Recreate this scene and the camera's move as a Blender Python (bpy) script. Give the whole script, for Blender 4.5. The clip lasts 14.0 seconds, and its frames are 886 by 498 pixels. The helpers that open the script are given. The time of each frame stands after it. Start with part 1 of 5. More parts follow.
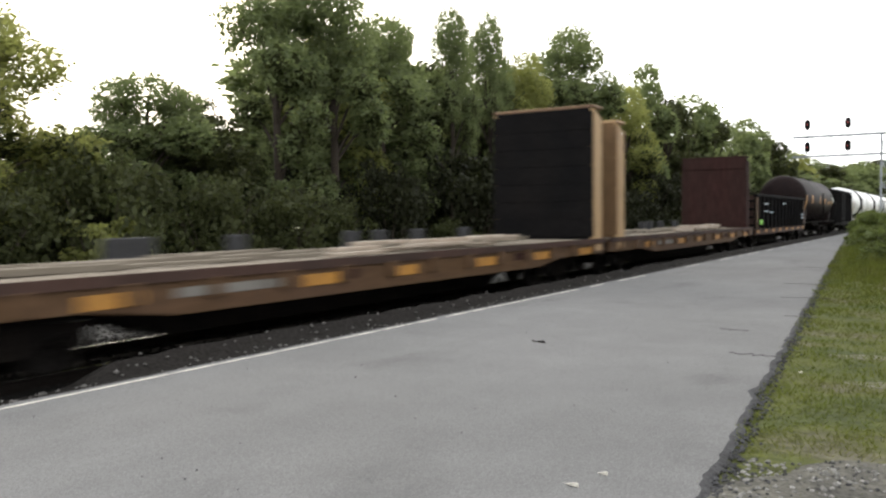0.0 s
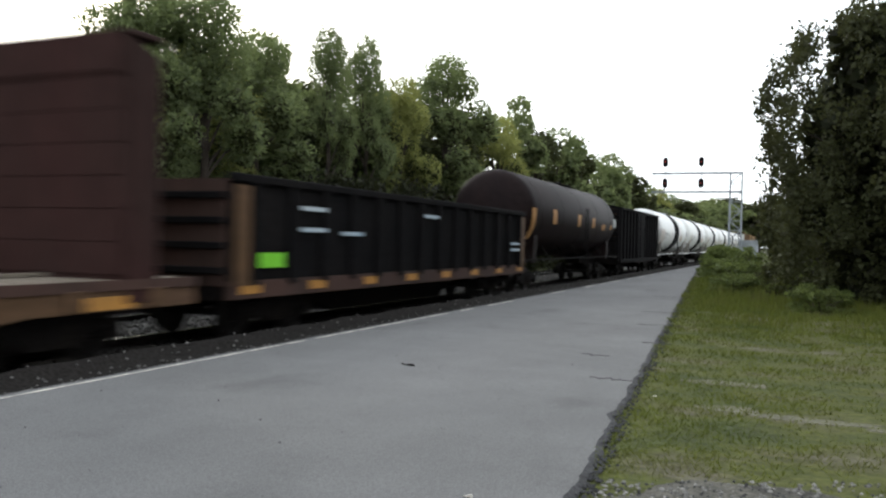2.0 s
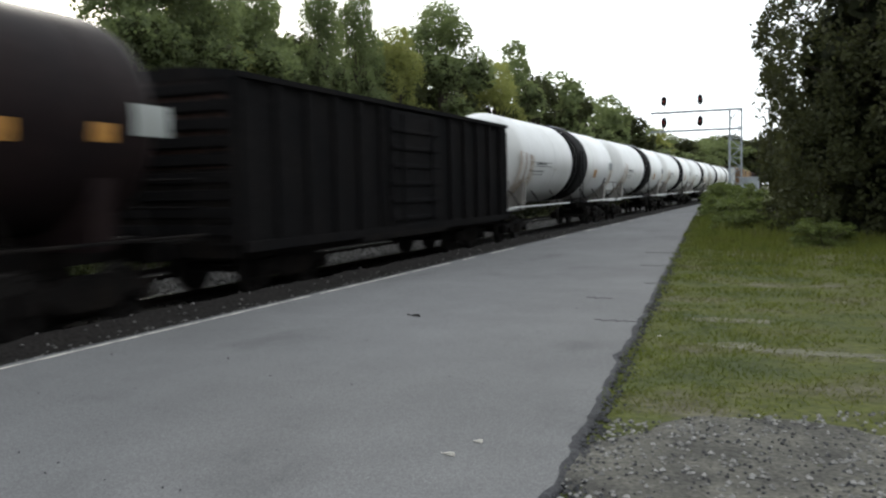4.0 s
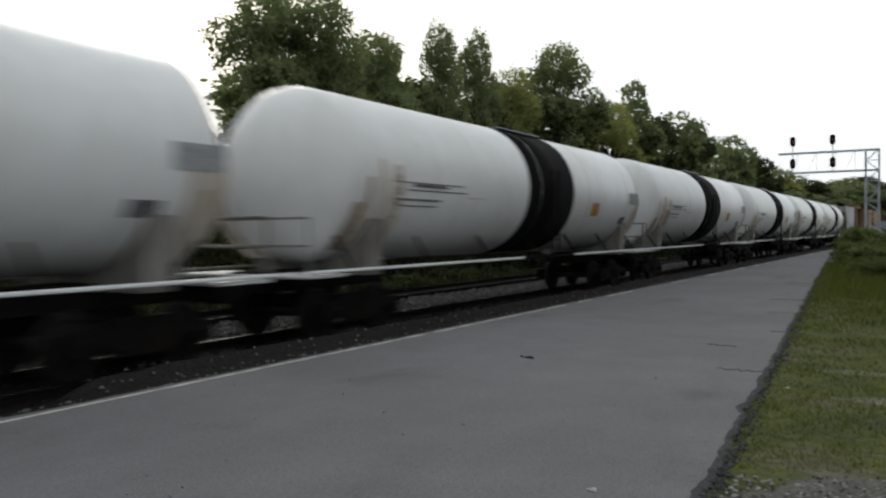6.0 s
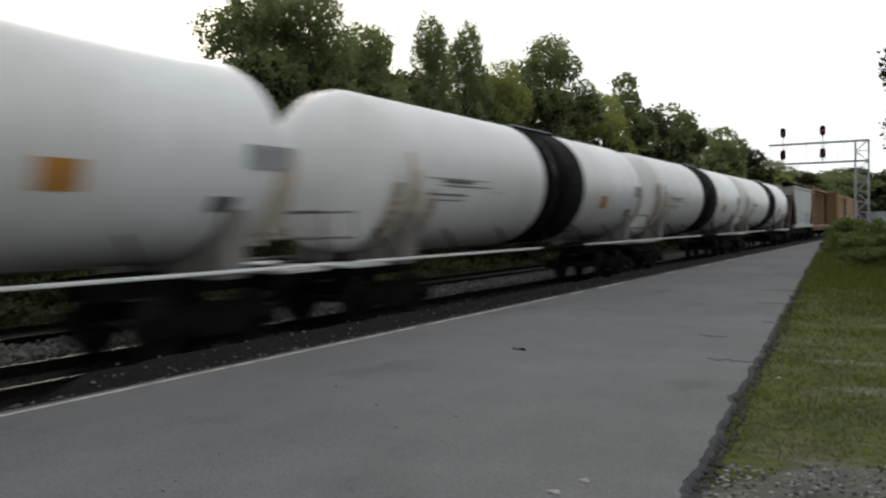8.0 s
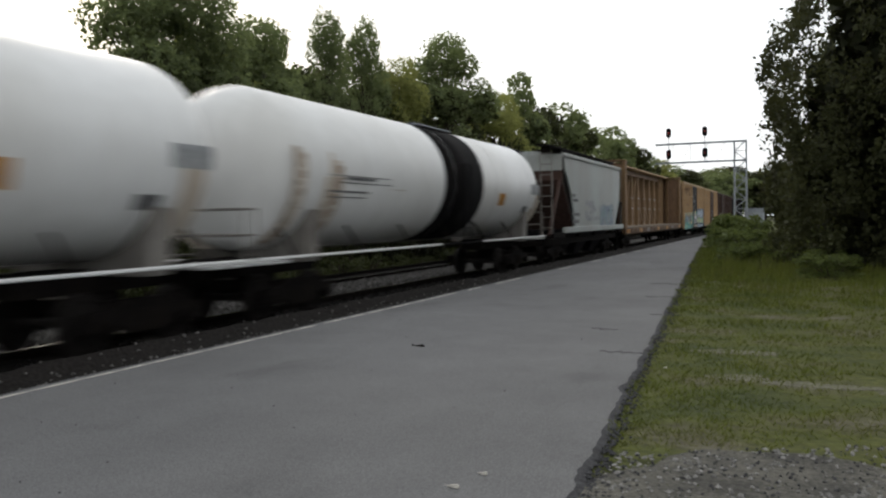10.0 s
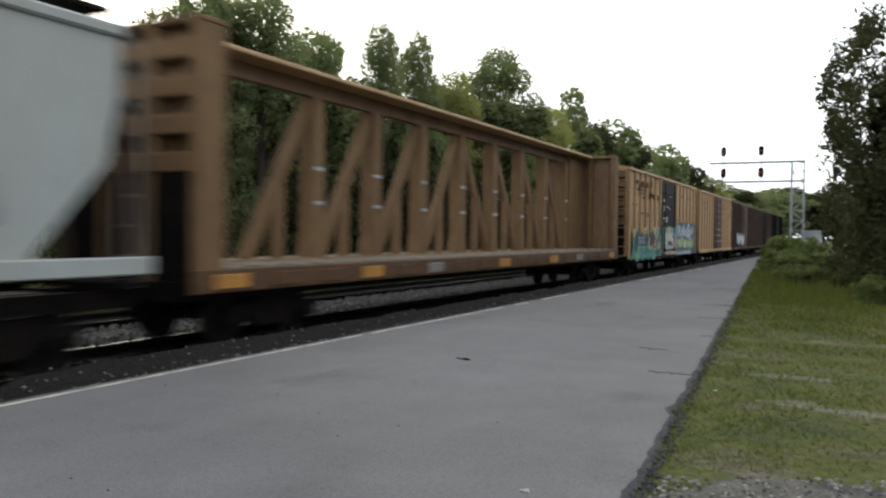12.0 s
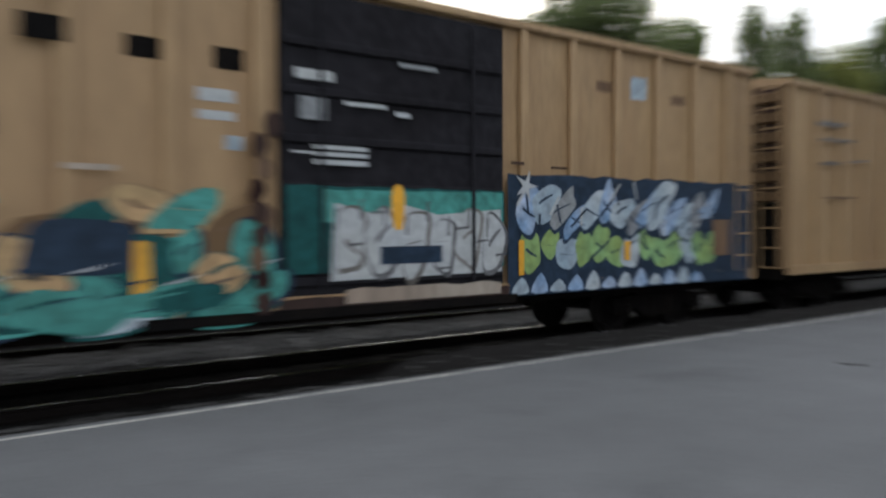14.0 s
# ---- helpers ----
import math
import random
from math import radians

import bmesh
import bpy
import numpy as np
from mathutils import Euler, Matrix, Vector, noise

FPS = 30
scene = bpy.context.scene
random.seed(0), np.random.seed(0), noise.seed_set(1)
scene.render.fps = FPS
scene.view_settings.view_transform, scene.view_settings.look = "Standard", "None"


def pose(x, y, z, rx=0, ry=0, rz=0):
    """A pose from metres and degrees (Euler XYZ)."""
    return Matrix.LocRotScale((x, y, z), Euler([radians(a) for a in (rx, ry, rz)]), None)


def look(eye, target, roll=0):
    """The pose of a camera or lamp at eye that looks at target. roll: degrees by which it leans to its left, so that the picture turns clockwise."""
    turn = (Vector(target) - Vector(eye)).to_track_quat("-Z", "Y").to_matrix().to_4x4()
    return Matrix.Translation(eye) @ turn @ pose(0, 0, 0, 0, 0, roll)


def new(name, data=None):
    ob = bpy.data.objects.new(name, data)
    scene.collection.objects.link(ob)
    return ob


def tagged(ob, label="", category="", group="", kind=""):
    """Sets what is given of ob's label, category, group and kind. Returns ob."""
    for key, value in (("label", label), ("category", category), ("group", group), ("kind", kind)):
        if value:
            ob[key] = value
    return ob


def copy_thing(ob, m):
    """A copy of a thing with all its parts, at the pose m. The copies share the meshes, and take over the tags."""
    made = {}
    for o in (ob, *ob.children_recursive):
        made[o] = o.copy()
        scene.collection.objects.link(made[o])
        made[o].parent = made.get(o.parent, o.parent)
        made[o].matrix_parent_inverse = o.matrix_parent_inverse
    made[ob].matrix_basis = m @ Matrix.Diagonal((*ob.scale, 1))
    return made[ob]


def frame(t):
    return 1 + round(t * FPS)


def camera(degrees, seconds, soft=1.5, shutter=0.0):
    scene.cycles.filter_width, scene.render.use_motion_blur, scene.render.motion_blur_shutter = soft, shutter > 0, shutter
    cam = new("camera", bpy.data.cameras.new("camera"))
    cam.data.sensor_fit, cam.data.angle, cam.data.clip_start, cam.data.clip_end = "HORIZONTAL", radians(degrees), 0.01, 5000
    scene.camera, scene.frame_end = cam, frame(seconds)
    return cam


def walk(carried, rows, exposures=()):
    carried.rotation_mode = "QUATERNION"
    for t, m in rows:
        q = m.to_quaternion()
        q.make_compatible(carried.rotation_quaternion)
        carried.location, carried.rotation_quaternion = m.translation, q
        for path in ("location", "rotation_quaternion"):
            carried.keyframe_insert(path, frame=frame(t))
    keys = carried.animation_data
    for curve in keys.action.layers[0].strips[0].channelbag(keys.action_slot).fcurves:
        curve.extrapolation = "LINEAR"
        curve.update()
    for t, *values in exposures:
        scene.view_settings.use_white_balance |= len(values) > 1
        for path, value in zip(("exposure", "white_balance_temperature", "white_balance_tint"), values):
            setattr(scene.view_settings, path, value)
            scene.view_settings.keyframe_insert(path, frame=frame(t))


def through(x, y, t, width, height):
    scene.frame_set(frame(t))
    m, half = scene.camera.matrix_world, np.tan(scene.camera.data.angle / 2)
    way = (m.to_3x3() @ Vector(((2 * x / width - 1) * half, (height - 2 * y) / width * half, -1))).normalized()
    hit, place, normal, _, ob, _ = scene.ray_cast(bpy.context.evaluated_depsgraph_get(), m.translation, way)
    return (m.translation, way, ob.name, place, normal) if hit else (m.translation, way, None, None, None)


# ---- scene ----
FOV = 57.14
EYE = (0.0, 0.0, 1.65)
LOOKS = [(0, 31.92, -2.25, 0.56), (0.5, 30.2, -1.84, 1.0), (1, 25.93, -1.97, 0.67), (1.5, 22.98, -2.08, 0.85), (2, 23.01, -0.61, -1.34), (2.5, 22.58, -2.34, 0.91), (3, 22.67, -3.48, 1.62), (3.2, 21.69, -4.23, 1.2), (5.3, 27.17, -2.88, -0.25), (5.5, 27.75, -2.04, -0.65), (6, 31.1, -1.17, 0.47), (6.5, 32.62, -1.08, -0.81), (7, 32.53, -0.82, -0.48), (7.5, 31.79, -1.8, 0.34), (8, 30.52, -1.7, 0.75), (8.5, 27.75, -1.63, 1.21), (9, 24.85, -1.62, 1.66), (9.2, 23.84, -1.96, 1.53), (11.3, 24.24, -1.94, -0.3), (11.5, 25.36, -1.99, -0.15), (12, 26.79, -1.07, -0.63), (12.5, 29.52, -1.07, -0.42), (13, 27.25, -1.16, -1.31), (13.5, 30.96, -1.16, -1.0), (13.6, 33.24, -1.28, -0.65), (13.7, 36.34, -1.48, -0.4), (13.8, 40.75, -1.5, -0.2), (13.9, 45.9, -1.55, 0.1), (14, 52.0, -1.6, 0.2)]
cam = camera(FOV, 14.0, soft=2.3, shutter=0.7)
EXPOSURES = [(0, 0.52, 6750, 10), (0.8, 0.32, 6600, 10), (1.5, 0.17, 6400, 9), (3.2, 0.17, 6300, 8), (5.3, -0.48, 6400, 8), (6.0, -0.7, 6420, 8), (6.5, -0.7, 6450, 9), (7, -0.83, 6450, 9), (7.6, -0.63, 6500, 9), (9, -0.53, 6600, 10), (11.3, -0.23, 6500, 10), (12.5, 0.07, 6400, 10), (13.3, -0.03, 6250, 10), (14, -0.33, 6100, 10)]
walk(cam, [(t, pose(*EYE, 90 + p, r, y)) for t, y, p, r in LOOKS], EXPOSURES)

# ---- light ----
world = bpy.data.worlds.new("world")
scene.world = world
world.use_nodes = True
wn, wl = world.node_tree.nodes, world.node_tree.links
sky = wn.new("ShaderNodeTexSky")
sky.sky_type, sky.sun_disc = "NISHITA", False
sky.sun_elevation, sky.sun_rotation = radians(24), radians(-48)
sky.air_density, sky.dust_density, sky.ozone_density = 1.0, 6.0, 1.0
cloud = wn.new("ShaderNodeMix")
cloud.data_type = "RGBA"
cloud.inputs["Factor"].default_value = 0.88
cloud.inputs["B"].default_value = (9.1, 9.4, 9.7, 1)
wl.new(sky.outputs["Color"], cloud.inputs["A"])
wl.new(cloud.outputs["Result"], wn["Background"].inputs["Color"])
wn["Background"].inputs["Strength"].default_value = 0.20
sun = new("sun", bpy.data.lights.new("sun", "SUN"))
sun.data.energy, sun.data.angle, sun.data.color = 0.9, radians(14), (1.0, 0.93, 0.82)
sun.matrix_world = look((-48, 44, 30), (0, 0, 0))


# ---- materials ----
def mat(name, base, rough=0.7, metal=0.0, var=0.25, big=0.6, fine=14.0, bump=0.15, dirt=None, dirt_amount=0.5, per=0.0, stretch=(1, 1, 1)):
    """A worn surface: broad stains and fine grain on a base colour, with relief."""
    m = bpy.data.materials.new(name)
    m.use_nodes = True
    n, l = m.node_tree.nodes, m.node_tree.links
    b = n["Principled BSDF"]
    b.inputs["Roughness"].default_value, b.inputs["Metallic"].default_value = rough, metal
    b.inputs["Specular IOR Level"].default_value = 0.4 if max(base) > 0.15 else 0.03 if max(base) < 0.035 else 0.18
    co = n.new("ShaderNodeTexCoord")
    mp = n.new("ShaderNodeMapping")
    mp.inputs["Scale"].default_value = stretch
    l.new(co.outputs["Object"], mp.inputs["Vector"])
    t1, t2 = n.new("ShaderNodeTexNoise"), n.new("ShaderNodeTexNoise")
    for t, s, d in ((t1, big, 5), (t2, fine, 4)):
        t.inputs["Scale"].default_value, t.inputs["Detail"].default_value = s, d
        l.new(mp.outputs["Vector"], t.inputs["Vector"])
    r1 = n.new("ShaderNodeValToRGB")
    r1.color_ramp.elements[0].position, r1.color_ramp.elements[1].position = 0.35, 0.68
    d = dirt or tuple(c * (1 - dirt_amount) for c in base)
    r1.color_ramp.elements[0].color = (*base, 1)
    r1.color_ramp.elements[1].color = (*[base[i] * (1 - dirt_amount) + d[i] * dirt_amount for i in range(3)], 1)
    l.new(t1.outputs["Fac"], r1.inputs["Fac"])
    hs = n.new("ShaderNodeHueSaturation")
    mr = n.new("ShaderNodeMapRange")
    mr.inputs["From Min"].default_value, mr.inputs["From Max"].default_value = 0.3, 0.7
    mr.inputs["To Min"].default_value, mr.inputs["To Max"].default_value = 1 - var, 1 + var
    l.new(t2.outputs["Fac"], mr.inputs["Value"])
    val = mr.outputs["Result"]
    if per:
        info, geo, add, mul = n.new("ShaderNodeObjectInfo"), n.new("ShaderNodeNewGeometry"), n.new("ShaderNodeMath"), n.new("ShaderNodeMath")
        add.operation, mul.operation = "MULTIPLY_ADD", "MULTIPLY"
        l.new(geo.outputs["Random Per Island"], add.inputs[0])
        add.inputs[1].default_value, add.inputs[2].default_value = 2 * per, 1 - per
        l.new(add.outputs[0], mul.inputs[0])
        l.new(val, mul.inputs[1])
        val = mul.outputs[0]
    l.new(val, hs.inputs["Value"])
    l.new(r1.outputs["Color"], hs.inputs["Color"])
    l.new(hs.outputs["Color"], b.inputs["Base Color"])
    bp = n.new("ShaderNodeBump")
    bp.inputs["Strength"].default_value, bp.inputs["Distance"].default_value = bump, 0.02
    l.new(t2.outputs["Fac"], bp.inputs["Height"])
    l.new(bp.outputs["Normal"], b.inputs["Normal"])
    return m


def leaf_mat(name, base, per=0.45, through=0.35, dry=None, big=0.25):
    m = mat(name, base, 0.55, 0, 0.2, big, 6, 0.0, dry or tuple(c * 0.6 for c in base), 0.6 if dry is None else 0.4, per)
    n, l = m.node_tree.nodes, m.node_tree.links
    n["Principled BSDF"].inputs["Specular IOR Level"].default_value = 0.08
    tr, mx = n.new("ShaderNodeBsdfTranslucent"), n.new("ShaderNodeMixShader")
    tr.inputs["Color"].default_value = (base[0] * 1.7, base[1] * 1.7, base[2] * 1.2, 1)
    mx.inputs["Fac"].default_value = through
    l.new(n["Principled BSDF"].outputs[0], mx.inputs[1])
    l.new(tr.outputs[0], mx.inputs[2])
    l.new(mx.outputs[0], n["Material Output"].inputs["Surface"])
    return m


def asphalt_mat():
    """Worn asphalt: broad pale and dark blotches, tyre-smoothed streaks along the track, and speckled aggregate."""
    m = bpy.data.materials.new("asphalt")
    m.use_nodes = True
    n, l = m.node_tree.nodes, m.node_tree.links
    p = n["Principled BSDF"]
    co = n.new("ShaderNodeTexCoord")
    def noise_node(scale, detail, stretch=(1, 1, 1)):
        mp, t = n.new("ShaderNodeMapping"), n.new("ShaderNodeTexNoise")
        mp.inputs["Scale"].default_value = stretch
        t.inputs["Scale"].default_value, t.inputs["Detail"].default_value = scale, detail
        l.new(co.outputs["Object"], mp.inputs["Vector"])
        l.new(mp.outputs["Vector"], t.inputs["Vector"])
        return t.outputs["Fac"]
    def ramp(fac, p0, p1, v0, v1):
        r = n.new("ShaderNodeMapRange")
        for key, v in (("From Min", p0), ("From Max", p1), ("To Min", v0), ("To Max", v1)):
            r.inputs[key].default_value = v
        l.new(fac, r.inputs["Value"])
        return r.outputs["Result"]
    def times(x, y):
        k = n.new("ShaderNodeMath")
        k.operation = "MULTIPLY"
        l.new(x, k.inputs[0])
        l.new(y, k.inputs[1])
        return k.outputs[0]
    grain = noise_node(85, 3)
    speck = n.new("ShaderNodeTexVoronoi")
    speck.inputs["Scale"].default_value = 38
    l.new(co.outputs["Object"], speck.inputs["Vector"])
    v = times(ramp(noise_node(0.28, 4), 0.36, 0.66, 0.90, 1.07), ramp(noise_node(0.55, 5, (2.2, 0.25, 1)), 0.35, 0.65, 0.975, 1.02))
    v = times(v, ramp(noise_node(1.7, 6), 0.3, 0.7, 0.94, 1.05))
    v = times(v, ramp(noise_node(0.8, 6, (1, 0.55, 1)), 0.585, 0.70, 1.0, 0.80))
    v = times(v, ramp(grain, 0.3, 0.7, 0.68, 1.32))
    v = times(v, ramp(speck.outputs["Distance"], 0.1, 0.7, 1.12, 0.9))
    hs = n.new("ShaderNodeHueSaturation")
    hs.inputs["Color"].default_value = (0.123, 0.1225, 0.1235, 1)
    l.new(v, hs.inputs["Value"])
    l.new(hs.outputs["Color"], p.inputs["Base Color"])
    l.new(ramp(noise_node(0.5, 4), 0.3, 0.7, 0.86, 0.97), p.inputs["Roughness"])
    p.inputs["Specular IOR Level"].default_value = 0.16
    bp = n.new("ShaderNodeBump")
    bp.inputs["Strength"].default_value, bp.inputs["Distance"].default_value = 0.5, 0.01
    l.new(grain, bp.inputs["Height"])
    l.new(bp.outputs["Normal"], p.inputs["Normal"])
    return m


ASPHALT = asphalt_mat()
LINE = mat("line_paint", (0.56, 0.53, 0.46), 0.7, 0, 0.25, 3, 40, 0.2, (0.16, 0.16, 0.16), 0.8)
# Verge soil, with the train's shadow put into its near-black colour.
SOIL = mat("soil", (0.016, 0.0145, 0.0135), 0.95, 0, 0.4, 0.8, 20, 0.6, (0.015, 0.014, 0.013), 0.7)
GRASS_SOIL = mat("grass_soil", (0.06, 0.07, 0.024), 0.95, 0, 0.4, 0.45, 14, 0.8, (0.075, 0.065, 0.045), 0.6)
BALLAST = mat("ballast", (0.088, 0.084, 0.080), 0.9, 0, 0.35, 2, 26, 0.6, (0.05, 0.048, 0.045), 0.7, 0.35)
PEBBLE = mat("pebble", (0.17, 0.165, 0.155), 0.9, 0, 0.3, 3, 40, 0.4, None, 0.4, 0.4)
TIE = mat("sleeper_wood", (0.02, 0.017, 0.015), 0.9, 0, 0.35, 2, 30, 0.5)
RAIL = mat("rail_steel", (0.012, 0.010, 0.009), 0.7, 0.3, 0.3, 4, 40, 0.2)
RAILTOP = mat("polished_rail", (0.60, 0.58, 0.56), 0.25, 1.0, 0.08, 4, 60, 0.03)
BARK = mat("bark", (0.05, 0.04, 0.032), 0.95, 0, 0.4, 2, 20, 0.7)
LEAF = leaf_mat("leaves", (0.122, 0.146, 0.080), 0.4, 0.6)
LEAF_LIGHT = leaf_mat("light_leaves", (0.170, 0.180, 0.074), 0.4, 0.6)
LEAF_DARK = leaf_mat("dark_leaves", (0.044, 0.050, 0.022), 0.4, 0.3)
GRASS = leaf_mat("grass_blades", (0.084, 0.103, 0.034), 0.16, 0.3, (0.115, 0.095, 0.05), 0.5)


def meadow(m, stops, scale, stretch):
    """Spreads several turf colours over a surface in broad uneven patches."""
    for node in m.node_tree.nodes:
        if node.bl_idname == "ShaderNodeValToRGB":
            el = node.color_ramp.elements
            while len(el) < len(stops):
                el.new(0.5)
            for e, (p, c) in zip(el, stops):
                e.position, e.color = p, (*c, 1)
        elif node.bl_idname == "ShaderNodeMapping":
            node.inputs["Scale"].default_value = stretch
    for node in m.node_tree.nodes:
        if node.bl_idname == "ShaderNodeTexNoise" and node.inputs["Scale"].default_value < 2:
            node.inputs["Scale"].default_value, node.inputs["Detail"].default_value = scale, 6


meadow(GRASS, ((0.28, (0.046, 0.060, 0.020)), (0.42, (0.062, 0.074, 0.016)), (0.52, (0.084, 0.094, 0.014)), (0.60, (0.078, 0.080, 0.024)), (0.70, (0.115, 0.104, 0.056))), 0.9, (0.8, 1.2, 1))
meadow(GRASS_SOIL, ((0.28, (0.034, 0.042, 0.016)), (0.42, (0.044, 0.052, 0.015)), (0.52, (0.056, 0.062, 0.016)), (0.60, (0.062, 0.062, 0.028)), (0.70, (0.095, 0.088, 0.062))), 0.9, (0.8, 1.2, 1))
GRIME = mat("grimy_white_paint", (0.19, 0.18, 0.165), 0.7, 0, 0.25, 1.2, 8, 0.05, (0.07, 0.06, 0.05), 0.8, 0, (1, 1, 0.4))
# Darker copy of the tan paint, with shade put into the colour.
BEAM_TAN = mat("shaded_tan_paint", (0.145, 0.090, 0.044), 0.7, 0, 0.18, 0.8, 8, 0.06, (0.11, 0.065, 0.035), 0.7, 0, (1, 1, 0.3))
DOOR = mat("charcoal_door_paint", (0.021, 0.020, 0.023), 0.6, 0, 0.25, 0.8, 7, 0.05, (0.012, 0.011, 0.012), 0.7)
INK = mat("stencil_ink", (0.075, 0.075, 0.08), 0.7, 0, 0.35, 3, 12, 0.02, (0.2, 0.2, 0.2), 0.6)
BEIGE = mat("dusty_beige_dirt", (0.46, 0.42, 0.365), 0.6, 0, 0.12, 1.2, 7, 0.03, (0.36, 0.30, 0.24), 0.8, 0, (1, 1, 0.25))
# Near-black green: shade below and inside foliage is put into the colour.
UNDERLEAF = leaf_mat("deep_shade_leaves", (0.017, 0.019, 0.009), 0.4, 0.15)
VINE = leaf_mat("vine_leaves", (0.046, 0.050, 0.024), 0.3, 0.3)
# Shadow under the train is put into this near-black stone colour.
DARK_BALLAST = mat("shadowed_ballast", (0.016, 0.015, 0.0145), 0.9, 0, 0.35, 2, 26, 0.6, (0.008, 0.0075, 0.007), 0.7, 0.35)
EDGE = mat("crumbled_asphalt_edge", (0.045, 0.045, 0.048), 0.95, 0, 0.35, 2, 30, 0.8, (0.025, 0.025, 0.025), 0.7)
SAND = mat("pale_sandy_soil", (0.115, 0.110, 0.082), 0.95, 0, 0.4, 2.2, 24, 0.6, (0.08, 0.08, 0.05), 0.8)
BARE = mat("bare_sandy_soil", (0.092, 0.088, 0.074), 0.95, 0, 0.45, 2.6, 30, 0.7, (0.036, 0.035, 0.032), 0.9)
UNDER = mat("black_running_gear", (0.006, 0.0055, 0.0055), 0.75, 0.1, 0.4, 2, 20, 0.2, (0.014, 0.011, 0.009), 0.6)
WHEEL = mat("wheel_steel", (0.02, 0.018, 0.017), 0.6, 0.4, 0.3, 4, 20, 0.1)
WHITE = mat("white_tank_paint", (0.62, 0.63, 0.63), 0.38, 0, 0.05, 0.35, 5, 0.02, (0.40, 0.39, 0.36), 0.55, 0, (1, 1, 0.35))
STAIN = mat("stained_white", (0.34, 0.29, 0.235), 0.6, 0, 0.2, 0.9, 6, 0.05, (0.24, 0.18, 0.135), 0.8, 0, (1, 1, 0.3))
BLACK = mat("black_paint", (0.006, 0.0058, 0.0062), 0.8, 0, 0.3, 0.8, 9, 0.06, (0.011, 0.0095, 0.009), 0.6)
TANKBLACK = mat("black_tank_paint", (0.0095, 0.0068, 0.0072), 0.5, 0, 0.2, 0.5, 6, 0.04, (0.017, 0.0105, 0.0095), 0.7)
TAN = mat("tan_paint", (0.365, 0.243, 0.125), 0.6, 0, 0.12, 0.7, 8, 0.06, (0.22, 0.125, 0.06), 0.6, 0, (1, 1, 0.3))
TAN_DARK = mat("weathered_tan_paint", (0.16, 0.095, 0.05), 0.7, 0, 0.2, 0.8, 8, 0.08, (0.08, 0.045, 0.028), 0.7, 0, (1, 1, 0.3))
OCHRE = mat("ochre_paint", (0.075, 0.042, 0.02), 0.65, 0, 0.2, 0.9, 9, 0.08, (0.07, 0.04, 0.025), 0.8, 0, (1, 0.4, 1))
HAZE_GREY = mat("faded_grey_spray", (0.17, 0.178, 0.19), 0.6, 0, 0.3, 1.4, 8, 0.02, (0.27, 0.28, 0.28), 0.8)
HAZE_BLUE = mat("faded_blue_spray", (0.125, 0.155, 0.20), 0.6, 0, 0.3, 1.6, 8, 0.02, (0.22, 0.25, 0.28), 0.7)
HAZE_TEAL = mat("faded_teal_spray", (0.13, 0.21, 0.215), 0.6, 0, 0.3, 1.6, 8, 0.02, (0.22, 0.28, 0.28), 0.7)
LIME = mat("lime_placard_paint", (0.18, 0.55, 0.03), 0.5, 0, 0.1, 3, 20, 0.02)
FADED = mat("faded_orange_paint", (0.36, 0.17, 0.03), 0.6, 0, 0.2, 2, 14, 0.02, (0.18, 0.09, 0.03), 0.7)
WEED = leaf_mat("weed_leaves", (0.078, 0.098, 0.034), 0.4, 0.4)
YELLOW = mat("yellow_reflector", (0.75, 0.38, 0.03), 0.5, 0, 0.1, 2, 20, 0.02)
RUST = mat("oxide_red_paint", (0.034, 0.017, 0.0155), 0.75, 0, 0.2, 0.9, 8, 0.08, (0.026, 0.017, 0.015), 0.8, 0, (1, 1, 0.3))
BROWN = mat("brown_paint", (0.05, 0.027, 0.021), 0.75, 0, 0.25, 0.9, 8, 0.08, (0.028, 0.019, 0.016), 0.7, 0, (1, 1, 0.3))
GREY = mat("light_grey_paint", (0.275, 0.30, 0.295), 0.55, 0, 0.08, 0.5, 6, 0.04, (0.20, 0.19, 0.165), 0.6, 0, (1, 1, 0.3))
DECK = mat("weathered_deck_wood", (0.14, 0.122, 0.098), 0.9, 0, 0.3, 1.2, 16, 0.3, (0.11, 0.09, 0.07), 0.7, 0.3)
GALV = mat("galvanised_steel", (0.26, 0.28, 0.30), 0.45, 0.6, 0.12, 1, 14, 0.05)
TEAL = mat("teal_spray", (0.035, 0.155, 0.13), 0.6, 0, 0.35, 1.6, 9, 0.03, (0.07, 0.30, 0.26), 0.8)
TEAL_DARK = mat("dark_teal_spray", (0.012, 0.075, 0.072), 0.6, 0, 0.3, 1.6, 9, 0.03)
SPRAY_WHITE = mat("white_spray", (0.38, 0.39, 0.385), 0.6, 0, 0.15, 1.6, 9, 0.03, (0.4, 0.42, 0.45), 0.6)
SPRAY_BLUE = mat("blue_spray", (0.13, 0.23, 0.38), 0.6, 0, 0.3, 1.8, 8, 0.03, (0.45, 0.50, 0.60), 0.8)
SPRAY_NAVY = mat("navy_spray", (0.02, 0.035, 0.06), 0.6, 0, 0.3, 1.8, 8, 0.03)
SPRAY_LIME = mat("lime_spray", (0.22, 0.30, 0.09), 0.6, 0, 0.25, 1.8, 8, 0.03, (0.2, 0.4, 0.2), 0.6)
SPRAY_CREAM = mat("cream_spray", (0.30, 0.21, 0.10), 0.6, 0, 0.25, 1.8, 8, 0.03, (0.5, 0.3, 0.15), 0.6)
